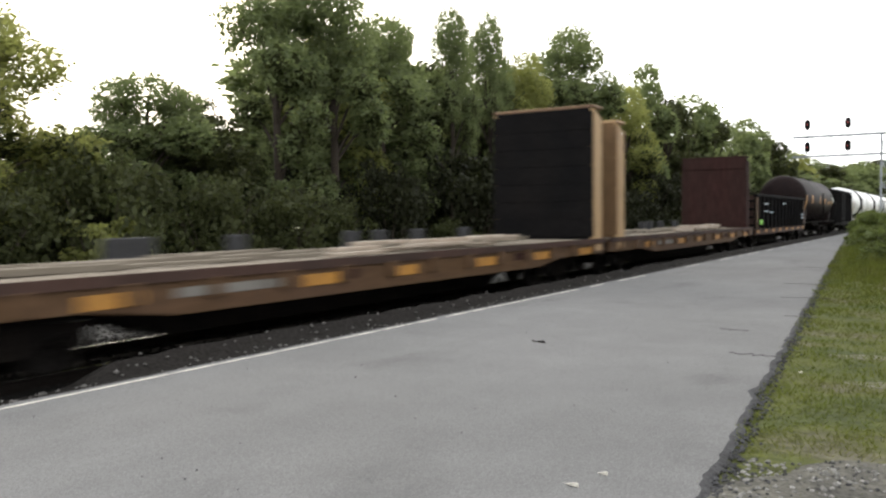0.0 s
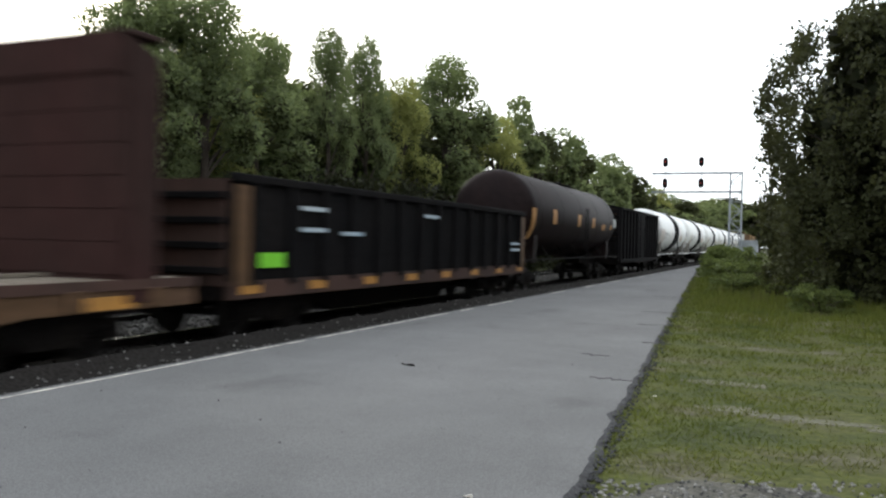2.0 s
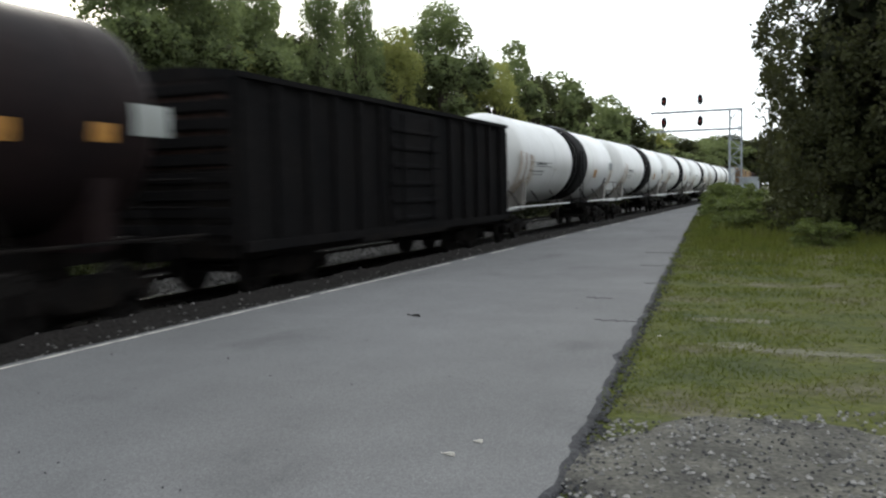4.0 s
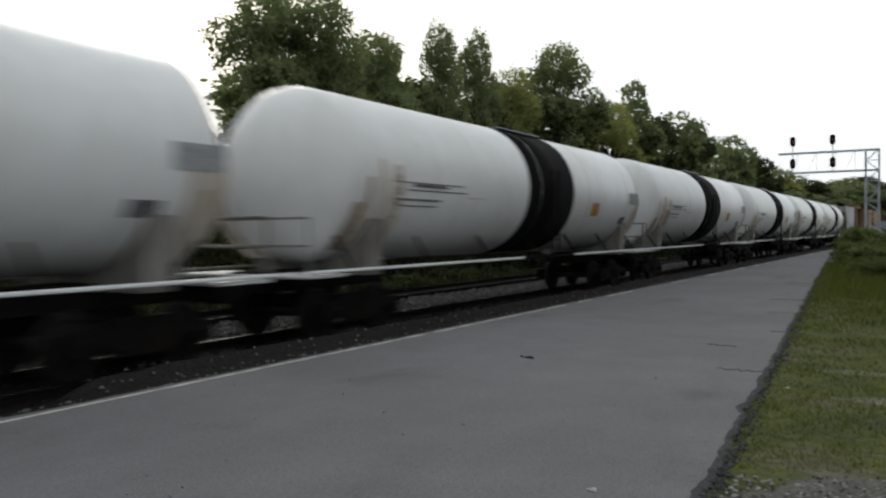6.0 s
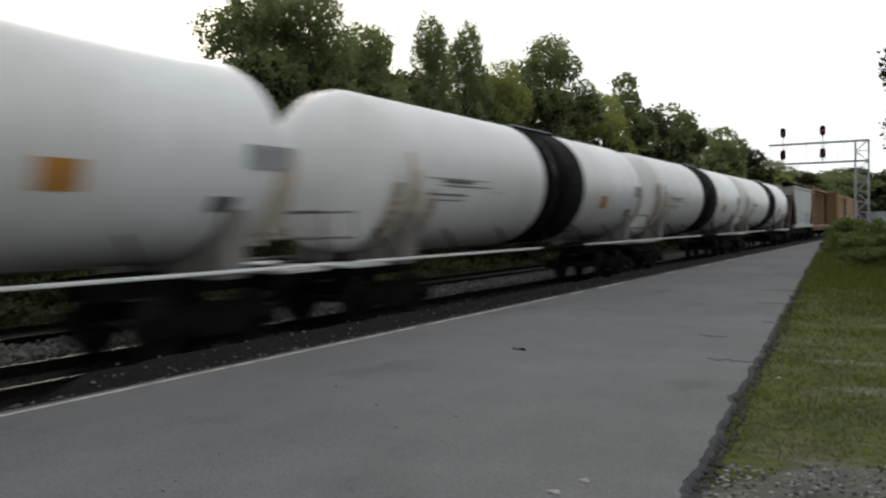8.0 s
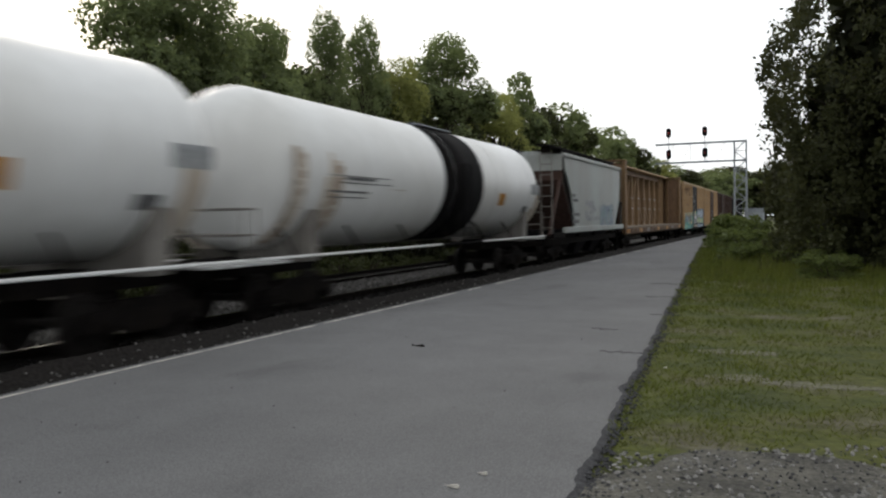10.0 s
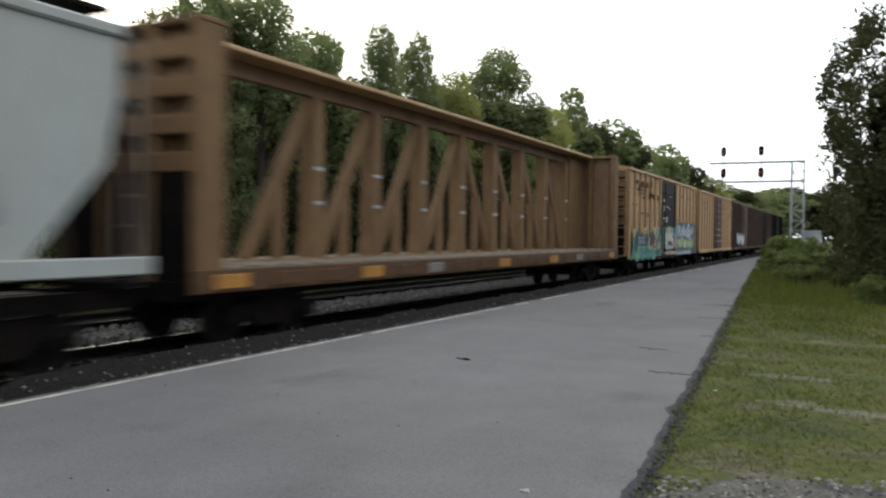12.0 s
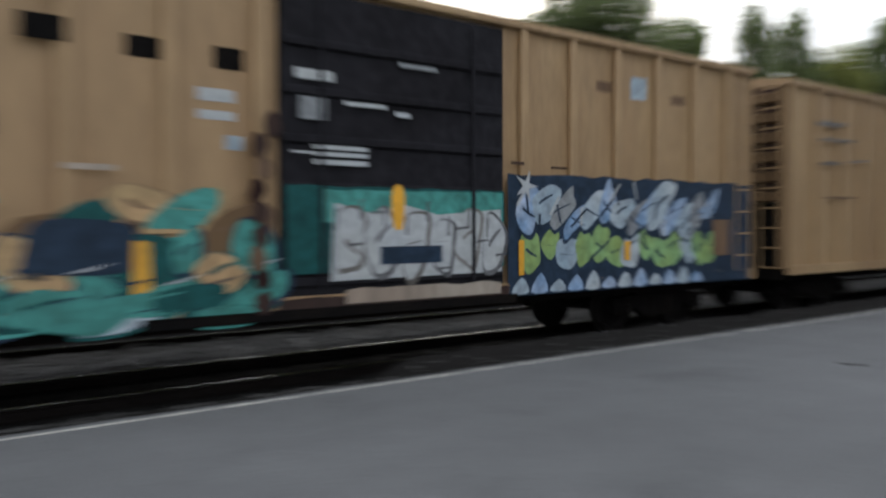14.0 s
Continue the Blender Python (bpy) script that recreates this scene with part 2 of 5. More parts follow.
SPRAY_PALE = mat("pale_blue_spray", (0.24, 0.31, 0.37), 0.6, 0, 0.25, 0.8, 8, 0.03, (0.45, 0.47, 0.47), 0.8)
SIGNAL_RED = mat("signal_lens", (0.35, 0.03, 0.02), 0.3, 0, 0.1, 4, 20, 0.0)


# ---- shape helpers ----
def box(bm, x0, x1, y0, y1, z0, z1, m=None):
    vs = [bm.verts.new(Vector(p) if m is None else m @ Vector(p)) for p in
          ((x0, y0, z0), (x1, y0, z0), (x1, y1, z0), (x0, y1, z0), (x0, y0, z1), (x1, y0, z1), (x1, y1, z1), (x0, y1, z1))]
    for f in ((3, 2, 1, 0), (4, 5, 6, 7), (0, 1, 5, 4), (1, 2, 6, 5), (2, 3, 7, 6), (3, 0, 4, 7)):
        bm.faces.new([vs[i] for i in f])
    return bm


def beam(bm, a, b, w, h):
    """A straight bar of section w x h from a to b."""
    a, b = Vector(a), Vector(b)
    q = (b - a).to_track_quat("Y", "Z").to_matrix().to_4x4()
    return box(bm, -w / 2, w / 2, 0, (b - a).length, -h / 2, h / 2, Matrix.Translation(a) @ q)


def rod(bm, a, b, r0, r1=None, n=10):
    a, b = Vector(a), Vector(b)
    r1 = r0 if r1 is None else r1
    q = (b - a).to_track_quat("Z", "Y").to_matrix()
    rings = []
    for p, r in ((a, r0), (b, r1)):
        rings.append([bm.verts.new(p + q @ Vector((r * math.cos(2 * math.pi * i / n), r * math.sin(2 * math.pi * i / n), 0))) for i in range(n)])
    for i in range(n):
        bm.faces.new((rings[0][i], rings[0][(i + 1) % n], rings[1][(i + 1) % n], rings[1][i]))
    bm.faces.new(rings[0][::-1])
    bm.faces.new(rings[1])
    return bm


def prism(bm, outline, y0, y1):
    """An outline of (x, z) drawn out along y."""
    a = [bm.verts.new((x, y0, z)) for x, z in outline]
    b = [bm.verts.new((x, y1, z)) for x, z in outline]
    n = len(a)
    for i in range(n):
        bm.faces.new((a[i], a[(i + 1) % n], b[(i + 1) % n], b[i]))
    bm.faces.new(a[::-1])
    bm.faces.new(b)
    return bm


def slab(bm, outline, x0, x1):
    """An outline of (y, z) drawn out along x."""
    a = [bm.verts.new((x0, y, z)) for y, z in outline]
    b = [bm.verts.new((x1, y, z)) for y, z in outline]
    n = len(a)
    for i in range(n):
        bm.faces.new((a[i], a[(i + 1) % n], b[(i + 1) % n], b[i]))
    bm.faces.new(a[::-1])
    bm.faces.new(b)
    return bm


def lathe(bm, profile, cz, n=48):
    """A profile of (y, radius) turned round the lengthwise axis at height cz."""
    rings = []
    for y, r in profile:
        rings.append([bm.verts.new((r * math.cos(2 * math.pi * i / n), y, cz + r * math.sin(2 * math.pi * i / n))) for i in range(n)])
    for a, b in zip(rings, rings[1:]):
        for i in range(n):
            f = bm.faces.new((a[i], a[(i + 1) % n], b[(i + 1) % n], b[i]))
            f.smooth = True
    bm.faces.new(rings[0][::-1])
    bm.faces.new(rings[-1])
    return bm


def wrap(bm, cz, r, a0, a1, y0, y1, n=6):
    """A patch on a lengthwise cylinder, between two angles in degrees from the +x side."""
    rows = []
    for k in range(n + 1):
        a = radians(a0 + (a1 - a0) * k / n)
        rows.append([bm.verts.new((r * math.cos(a), y, cz + r * math.sin(a))) for y in (y0, y1)])
    for p, q in zip(rows, rows[1:]):
        bm.faces.new((p[0], p[1], q[1], q[0])).smooth = True
    return bm


def solid(bm, bevel=0.0):
    if bevel:
        bmesh.ops.bevel(bm, geom=list(bm.edges), offset=bevel, segments=1, affect="EDGES")
    bmesh.ops.recalc_face_normals(bm, faces=bm.faces)
    return bm


def mesh_of(name, bm, material):
    me = bpy.data.meshes.new(name)
    bmesh.ops.recalc_face_normals(bm, faces=bm.faces)
    bm.to_mesh(me)
    bm.free()
    me.materials.append(material)
    return me


def part(name, bm, material, parent=None, label="", at=None):
    """Links a bmesh, or a mesh made before, as one object under a thing or a part."""
    ob = new(name, bm if isinstance(bm, bpy.types.Mesh) else mesh_of(name, bm, material))
    ob.parent = parent
    if at is not None:
        ob.matrix_basis = at
    if label:
        tagged(ob, label)
    return ob


def raw_mesh(name, verts, faces, material):
    me = bpy.data.meshes.new(name)
    me.from_pydata(verts, [], faces)
    me.materials.append(material)
    return me


B = bmesh.new
rng = np.random.default_rng(7)

# ---- ground, platform, tracks ----
RAIL_Z = -0.20
TRACK = (-10.0, -14.3)


def edge_x(y):
    """The platform's ragged grass-side edge."""
    return -0.82 - 0.0845 * y + 0.035 * noise.noise((y * 0.7, 3.1, 0)) + 0.05 * noise.noise((y * 2.6, 8.0, 0)) + 0.035 * noise.noise((y * 7.3, 4.0, 0))


def ground_z(x, y):
    if x < -7.4:
        bed = -0.62 if x < -8.6 else -0.62 * (-7.4 - x) / 1.2 - 0.05
        return bed if x > -17 else max(-0.62 + 0.02 * (-17 - x), -0.62)
    e = -0.82 - 0.0845 * y
    if x < e - 0.3 and y < 78:
        return -0.045
    d = min(max((x - e) / 3.0, 0.0), 1.0) if y < 78 else 1
    return -0.035 + 0.05 * noise.noise((x * 0.35, y * 0.35, 0)) * d + 0.02 * noise.noise((x * 1.7, y * 1.7, 4)) + 0.15 * max(0, d) * min(1, max(0, (x - 2) / 12))


def build_ground():
    xs = [-900, -300, -120, -60, -35, -24, -17, -12, -8.6, -8.0, -7.45] + [-7.2 + 0.4 * i for i in range(34)] + [7, 9, 12, 20, 40, 120, 300, 900]
    ys = [-900, -300, -80, -30, -12] + [-6 + 0.45 * i for i in range(80)] + [31 + 2.5 * i for i in range(28)] + [105, 130, 180, 300, 600, 1200, 2500]
    verts = [(x, y, ground_z(x, y)) for y in ys for x in xs]
    w = len(xs)
    faces = [(j * w + i, j * w + i + 1, (j + 1) * w + i + 1, (j + 1) * w + i) for j in range(len(ys) - 1) for i in range(w - 1)]
    ob = new("ground", raw_mesh("ground", verts, faces, GRASS_SOIL))
    return tagged(ob, "patchy grass and bare soil ground beside the railway", "ground", kind="structure")


def build_platform():
    ys = [-30 + 0.5 * i for i in range(64)] + [2 + 0.1 * i for i in range(250)] + [27 + 0.5 * i for i in range(100)]
    verts, faces = [], []
    for y in ys:
        l, r = -7.2 + 0.03 * noise.noise((y * 1.3, 0, 5)) + 0.02 * noise.noise((y * 5.1, 0, 5)), max(edge_x(y), -7.3)
        verts += [(l, y, -0.3), (l, y, 0), (r - 0.035 - 0.03 * noise.noise((y * 1.3, 1, 1)), y, 0), (r + 0.03, y, -0.02), (r + 0.03, y, -0.3)]
    for k in range(len(ys) - 1):
        for i in range(4):
            faces.append((5 * k + i, 5 * k + i + 1, 5 * k + 6 + i, 5 * k + 5 + i))
    ob = new("platform", raw_mesh("platform", verts, [f[::-1] for f in faces], ASPHALT))
    ob.data.materials.append(EDGE)
    for i, p in enumerate(ob.data.polygons):
        if i % 4 >= 2:
            p.material_index = 1
    tagged(ob, "grey asphalt platform with a worn white edge line", "platform", kind="structure")
    bm = B()
    y = -30.0
    while y < 17:
        n = 3.2 if y < 7 else random.uniform(0.8, 2.0)
        box(bm, -7.085, -7.045, y, min(y + n, 17), -0.01, 0.004)
        y += n + (0.0 if y < 7 else random.choice((0.0, 0.05, 0.3)))
    while y < 60:
        n = random.uniform(0.5, 2.5)
        box(bm, -7.085, -7.04, y, y + n, -0.01, 0.004)
        y += n + random.uniform(0.8, 4)
    part("edge_line", bm, LINE, ob, "worn white painted line")
    return ob


def build_track(name, cx, label):
    root = tagged(new(name), label, "railway track", kind="structure")
    root.location = (cx, 0, RAIL_Z)
    bm = B()
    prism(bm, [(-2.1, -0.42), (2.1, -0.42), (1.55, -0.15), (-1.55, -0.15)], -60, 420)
    part("ballast_bed", bm, DARK_BALLAST, root, "crushed stone ballast in a shadow-dark colour")
    for s in (-0.755, 0.755):
        bm = B()
        prism(bm, [(s - 0.075, -0.17), (s + 0.075, -0.17), (s + 0.075, -0.155), (s + 0.012, -0.13), (s + 0.012, -0.04), (s + 0.036, -0.03),
                   (s + 0.036, -0.004), (s - 0.036, -0.004), (s - 0.036, -0.03), (s - 0.012, -0.04), (s - 0.012, -0.13), (s - 0.075, -0.155)], -60, 420)
        rail = part("rail", bm, RAIL, root, "rusty steel rail")
        bm = B()
        box(bm, s - 0.03, s + 0.03, -60, 420, -0.004, 0)
        part("rail_head", bm, RAILTOP, rail, "polished running surface")
    bm = B()
    box(bm, -1.3, 1.3, -0.11, 0.11, -0.30, -0.155)
    tie = mesh_of("sleeper", solid(bm, 0.01), TIE)
    for k in range(130):
        part("sleeper", tie, TIE, root, at=pose(random.uniform(-0.03, 0.03), -6 + 0.53 * k, random.uniform(-0.008, 0.004), 0, 0, random.uniform(-0.6, 0.6)))
    return root


def stones(name, count, spot, size, material, label, category, seed=3):
    """Loose stones in one mesh; spot(r) gives a place on the ground."""
    r = np.random.default_rng(seed)
    base = np.array([(1, 0, 0), (-0.9, 0.1, 0), (0.1, 1, 0), (0, -1, 0.1), (0, 0.1, 0.7), (0, 0, -0.6)])
    tri = [(0, 2, 4), (2, 1, 4), (1, 3, 4), (3, 0, 4), (2, 0, 5), (1, 2, 5), (3, 1, 5), (0, 3, 5)]
    verts, faces = [], []
    for k in range(count):
        x, y, z = spot(r)
        s = size * r.uniform(0.5, 1.3)
        a = r.uniform(0, 6.28)
        v = base * r.uniform(0.7, 1.25, (6, 3)) * s
        ca, sa = math.cos(a), math.sin(a)
        verts += [(x + p[0] * ca - p[1] * sa, y + p[0] * sa + p[1] * ca, z + p[2]) for p in v]
        faces += [tuple(6 * k + i for i in f) for f in tri]
    ob = new(name, raw_mesh(name, verts, faces, material))
    return tagged(ob, label, category, kind="stuff")


def verge_z(x, y):
    """The strip of dirt between platform and near rail, with a low berm past y = 5.5."""
    rise = min(max((y - 5.2) / 0.5, 0), 1)
    t = max(0, (-7.38 - x) / 1.75)
    base = -0.03 - 0.36 * t
    hump = (0.24 + 0.05 * noise.noise((y * 0.9, 2, 0))) * math.exp(-((x + 7.95) / 0.25) ** 2) * rise
    return base + hump + 0.03 * noise.noise((x * 4, y * 4, 1))


def build_verge():
    xs = [-7.16 - 0.125 * i for i in range(17)]
    ys = [-20 + 0.25 * i for i in range(400)]
    w = len(xs)
    verts = [(x, y, verge_z(x, y)) for y in ys for x in xs]
    faces = [(j * w + i, (j + 1) * w + i, (j + 1) * w + i + 1, j * w + i + 1) for j in range(len(ys) - 1) for i in range(w - 1)]
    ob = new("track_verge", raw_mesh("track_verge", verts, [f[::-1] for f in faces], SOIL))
    tagged(ob, "dark dirt strip between platform and rail", "verge", kind="structure")
    def on_verge(r):
        x, y = -7.22 - 1.5 * r.random() ** 2.2, -2 + 42 * r.random() ** 1.5
        return x, y, verge_z(x, y) + 0.01
    stones("gravel", 900, on_verge, 0.03, BALLAST, "loose grey gravel along the platform edge", "gravel", 4)
    # raised stone bed between the two tracks
    root = tagged(new("ballast_between_tracks"), "grey crushed stone ballast between the tracks", "ballast", kind="structure")
    bm = B()
    prism(bm, [(-13.2, -0.62), (-11.2, -0.62), (-11.35, -0.31), (-11.8, -0.27), (-12.6, -0.27), (-13.05, -0.33)], -60, 420)
    part("stone_bed", bm, BALLAST, root)
    def between(r):
        x, y = -11.3 - 1.8 * r.random(), -3 + 62 * r.random() ** 1.5
        return x, y, -0.27 + 0.02 * r.normal()
    stones("ballast_stones", 9000, between, 0.055, BALLAST, "loose grey ballast stones between the tracks", "ballast", 6)
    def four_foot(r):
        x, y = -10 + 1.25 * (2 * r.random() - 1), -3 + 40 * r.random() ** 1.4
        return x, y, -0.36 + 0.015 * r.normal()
    stones("ballast_stones", 4000, four_foot, 0.05, DARK_BALLAST, "shadow-dark ballast stones between the rails", "ballast", 8)


def patch(name, cx, cy, rx, ry, material, label, seed, lift=0.03):
    """A bare spot with a wavy outline that follows the ground."""
    rings, n = 5, 22
    verts, faces = [(cx, cy, ground_z(cx, cy) + lift)], []
    for k in range(1, rings + 1):
        for i in range(n):
            q = 2 * math.pi * i / n
            s = k / rings * (1 + 0.35 * noise.noise((math.cos(q) * 1.6 + seed, math.sin(q) * 1.6, seed)))
            x, y = cx + rx * s * math.cos(q), cy + ry * s * math.sin(q)
            verts.append((x, y, ground_z(x, y) + (lift if k < rings else -0.03)))
    for i in range(n):
        faces.append((0, 1 + i, 1 + (i + 1) % n))
        for k in range(rings - 1):
            p, q = 1 + k * n + i, 1 + k * n + (i + 1) % n
            faces.append((p, p + n, q + n, q))
    ob = new(name, raw_mesh(name, verts, faces, material))
    return tagged(ob, label, "bare soil", kind="structure")


BARE_SPOTS = ((-0.7, 10.6, 0.6, 0.24), (0.3, 8.75, 0.8, 0.16), (1.3, 8.5, 0.7, 0.13), (-0.55, 8.95, 0.35, 0.22), (-0.1, 5.1, 1.25, 1.15), (2.6, 7.2, 0.7, 0.14), (2.4, 12.5, 0.8, 0.18), (-0.6, 20.5, 0.8, 0.35))


def build_litter():
    for k, (cx, cy, rx, ry) in enumerate(BARE_SPOTS):
        patch("bare_patch", cx, cy, rx, ry, BARE if ry > 0.5 else SAND, "bare gravelly corner of the verge" if ry > 0.5 else "pale bare sandy patch in the grass", k + 1.5, 0.03 if ry > 0.5 else 0.007)
    def corner(r):
        x = -1.15 + 2.3 * r.random()
        y = 3.4 + (2.3 + 0.5 * (x + 1.1)) * r.random()
        return x, y, ground_z(x, y) + 0.034
    stones("dark_gravel", 700, corner, 0.014, EDGE, "loose dark gravel in the bare corner of the verge", "gravel", 19)
    stones("pebbles", 900, corner, 0.019, PEBBLE, "loose pale pebbles in the bare corner of the verge", "gravel", 9)
    def edge(r):
        y = 3.5 + 40 * r.random() ** 2
        x = edge_x(y) + 0.06 + 0.05 * r.normal()
        return x, y, -0.015
    stones("asphalt_crumbs", 1300, edge, 0.021, EDGE, "dark crumbs along the broken asphalt edge", "gravel", 10)
    def litter(r):
        y = 3.2 + 30 * r.random() ** 1.6
        return -6.8 + (5.2 - 0.08 * y) * r.random(), y, 0.004
    stones("grit", 120, litter, 0.009, EDGE, "sparse dark grit on the asphalt", "gravel", 12)
    for name, x, y, w, d, m, lab in (("fallen_twig", -4.55, 9.65, 0.24, 0.06, UNDER, "dark fallen twig on the asphalt"), ("paper_scrap", -1.86, 4.88, 0.08, 0.03, LINE, "small pale paper scrap on asphalt"),
                                     ("paper_scrap", -1.95, 4.58, 0.12, 0.022, LINE, "thin pale paper scrap on asphalt"), ("paper_scrap", -1.3, 9.05, 0.05, 0.04, LINE, "tiny white scrap at the grass edge")):
        bm = B()
        n = 7
        lo = [(w * (i / (n - 1) - 0.5), d * 0.5 * math.sin(math.pi * (i + 0.6) / (n + 0.2)) * random.uniform(0.5, 1)) for i in range(n)]
        pts = lo + [(u, -v) for u, v in lo[::-1]]
        top = [bm.verts.new((u, v, 0.012 + 0.012 * math.sin(u * 30))) for u, v in pts]
        bot = [bm.verts.new((u, v, 0.0)) for u, v in pts]
        bm.faces.new(top)
        bm.faces.new(bot[::-1])
        for i in range(len(pts)):
            bm.faces.new((bot[i], bot[(i + 1) % len(pts)], top[(i + 1) % len(pts)], top[i]))
        ob = tagged(part(name, bm, m), lab, "litter")
        ob.location = (x, y, 0.004)
        ob.rotation_euler.z = radians(-20)
    for k, (x, y, w) in enumerate(((-1.95, 9.97, 0.55), (-2.4, 17.2, 0.9), (-2.75, 20.6, 1.1), (-2.0, 14.0, 0.5), (-3.4, 27, 1.2), (-2.6, 12.0, 0.4))):
        bm = B()
        pts = [(w * (i / 9 - 0.5), 0.22 * noise.noise((i * 0.9, k * 3.0, 0))) for i in range(10)]
        for (u0, v0), (u1, v1) in zip(pts, pts[1:]):
            beam(bm, (u0, v0, 0.0), (u1, v1, 0.0), 0.012 + 0.02 * random.random(), 0.006)
        ob = tagged(part("asphalt_crack", bm, EDGE), "dark crack across the asphalt near its edge", "crack", kind="structure")
        ob.location = (x, y, 0.002)
        ob.rotation_euler.z = radians(random.uniform(-12, 12))


# ---- plants ----
def leaves_mesh(name, centres, radii, per, size, material, seed, squash=0.8):
    """Many small folded leaves gathered in clumps."""
    r = np.random.default_rng(seed)
    c = np.repeat(np.array(centres), per, axis=0)
    rad = np.repeat(np.array(radii), per)[:, None]
    d = r.normal(size=c.shape)
    d /= np.linalg.norm(d, axis=1)[:, None]
    p = c + d * rad * (r.random((len(c), 1)) ** 0.45) * np.array((1, 1, squash))
    u = r.normal(size=c.shape)
    u /= np.linalg.norm(u, axis=1)[:, None]
    v = np.cross(u, r.normal(size=c.shape))
    v /= np.linalg.norm(v, axis=1)[:, None]
    s = size * r.uniform(0.6, 1.35, (len(c), 1))
    q = np.stack((p - u * s, p + v * s * 0.55, p + u * s, p - v * s * 0.55), 1).reshape(-1, 3)
    n = len(c)
    me = bpy.data.meshes.new(name)
    me.from_pydata(q.tolist(), [], np.arange(4 * n).reshape(-1, 4).tolist())
    me.materials.append(material)
    return me


def crown_lobes(r, count, low):
    """Round billows that fill an upright crown 10 m high and 5 m wide."""
    lobes = [(Vector((0, 0, 8.9)), 1.05)]
    while len(lobes) < count:
        z = r.uniform(low * 10 + 0.6, 8.9)
        u = (z / 10 - low) / (1 - low)
        reach = 1.95 * math.sqrt(max(0.05, 1 - (1.7 * (u - 0.42)) ** 2))
        q = r.uniform(0, 6.283)
        k = reach * math.sqrt(r.uniform(0.15, 1.0))
        lobes.append((Vector((math.cos(q) * k, math.sin(q) * k, z)), r.uniform(0.55, 1.0)))
    return lobes


def billow_leaves(name, lobes, total, size, material, seed, shell=(0.72, 1.04), fine=True):
    """Small leaves in sprays over the outside of every billow, thickest near its top."""
    r = np.random.default_rng(seed)
    w = np.array([lr * lr for _, lr in lobes])
    who = r.choice(len(lobes), total // 7, p=w / w.sum())
    c = np.array([tuple(p) for p, _ in lobes])[who]
    rad = np.array([lr for _, lr in lobes])[who][:, None]
    d = r.normal(size=c.shape)
    d /= np.linalg.norm(d, axis=1)[:, None]
    ragged = np.array([1 + 0.22 * noise.noise((v[0] * 2.3 + k, v[1] * 2.3, v[2] * 2.3)) for v, k in zip(d, who)])[:, None]
    spray = c + d * rad * r.uniform(shell[0], shell[1], (len(c), 1)) * ragged * np.array((1, 1, 0.9))
    p = np.repeat(spray, 7, axis=0) + r.normal(0, 0.11 if fine else 0.2, (7 * len(c), 3))
    u = r.normal(size=p.shape)
    u[:, 2] *= 0.6
    u /= np.linalg.norm(u, axis=1)[:, None]
    v = np.cross(u, r.normal(size=p.shape))
    v /= np.linalg.norm(v, axis=1)[:, None]
    s = size * r.uniform(0.6, 1.35, (len(p), 1))
    q = np.stack((p - u * s, p + v * s * 0.6, p + u * s, p - v * s * 0.6), 1).reshape(-1, 3)
    me = bpy.data.meshes.new(name)
    me.from_pydata(q.tolist(), [], np.arange(len(q)).reshape(-1, 4).tolist())
    me.materials.append(material)
    return me


def tree(name, seed, material, label, leaves, size, low=0.14, count=26, core=0.5):
    """A tree 10 m high and about 5 m wide: trunk, limbs out to each billow, leafy shell and shaded inner leaves."""
    r = np.random.default_rng(seed)
    root = tagged(new(name), label, "tree")
    lobes = crown_lobes(r, count, low)
    bm = B()
    pts = [Vector((0, 0, -0.7)), Vector((r.normal() * 0.12, r.normal() * 0.12, 2.5)), Vector((r.normal() * 0.25, r.normal() * 0.25, 5.5)), Vector((0, 0, 8.6))]
    rr = [0.24, 0.18, 0.11, 0.04]
    for i in range(3):
        rod(bm, pts[i], pts[i + 1], rr[i], rr[i + 1], 9)
    for c, lr in lobes:
        a = pts[1].lerp(pts[2], min(1, max(0, (c.z - 3.5) / 4)))
        mid = a.lerp(c, 0.5) + Vector((0, 0, 0.2))
        rod(bm, a, mid, 0.07, 0.045, 6)
        rod(bm, mid, c, 0.045, 0.015, 6)
    part("trunk", bm, BARK, root, "dark rough bark")
    crown = part("crown", billow_leaves("crown", lobes, leaves, size, material, seed), material, root, "dense billowing green leaves")
    # Inner leaves take the dark green, so crown shade is put into the colour.
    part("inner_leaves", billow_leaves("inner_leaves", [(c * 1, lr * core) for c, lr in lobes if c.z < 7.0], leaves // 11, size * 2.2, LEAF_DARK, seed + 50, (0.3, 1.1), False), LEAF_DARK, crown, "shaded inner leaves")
    return root


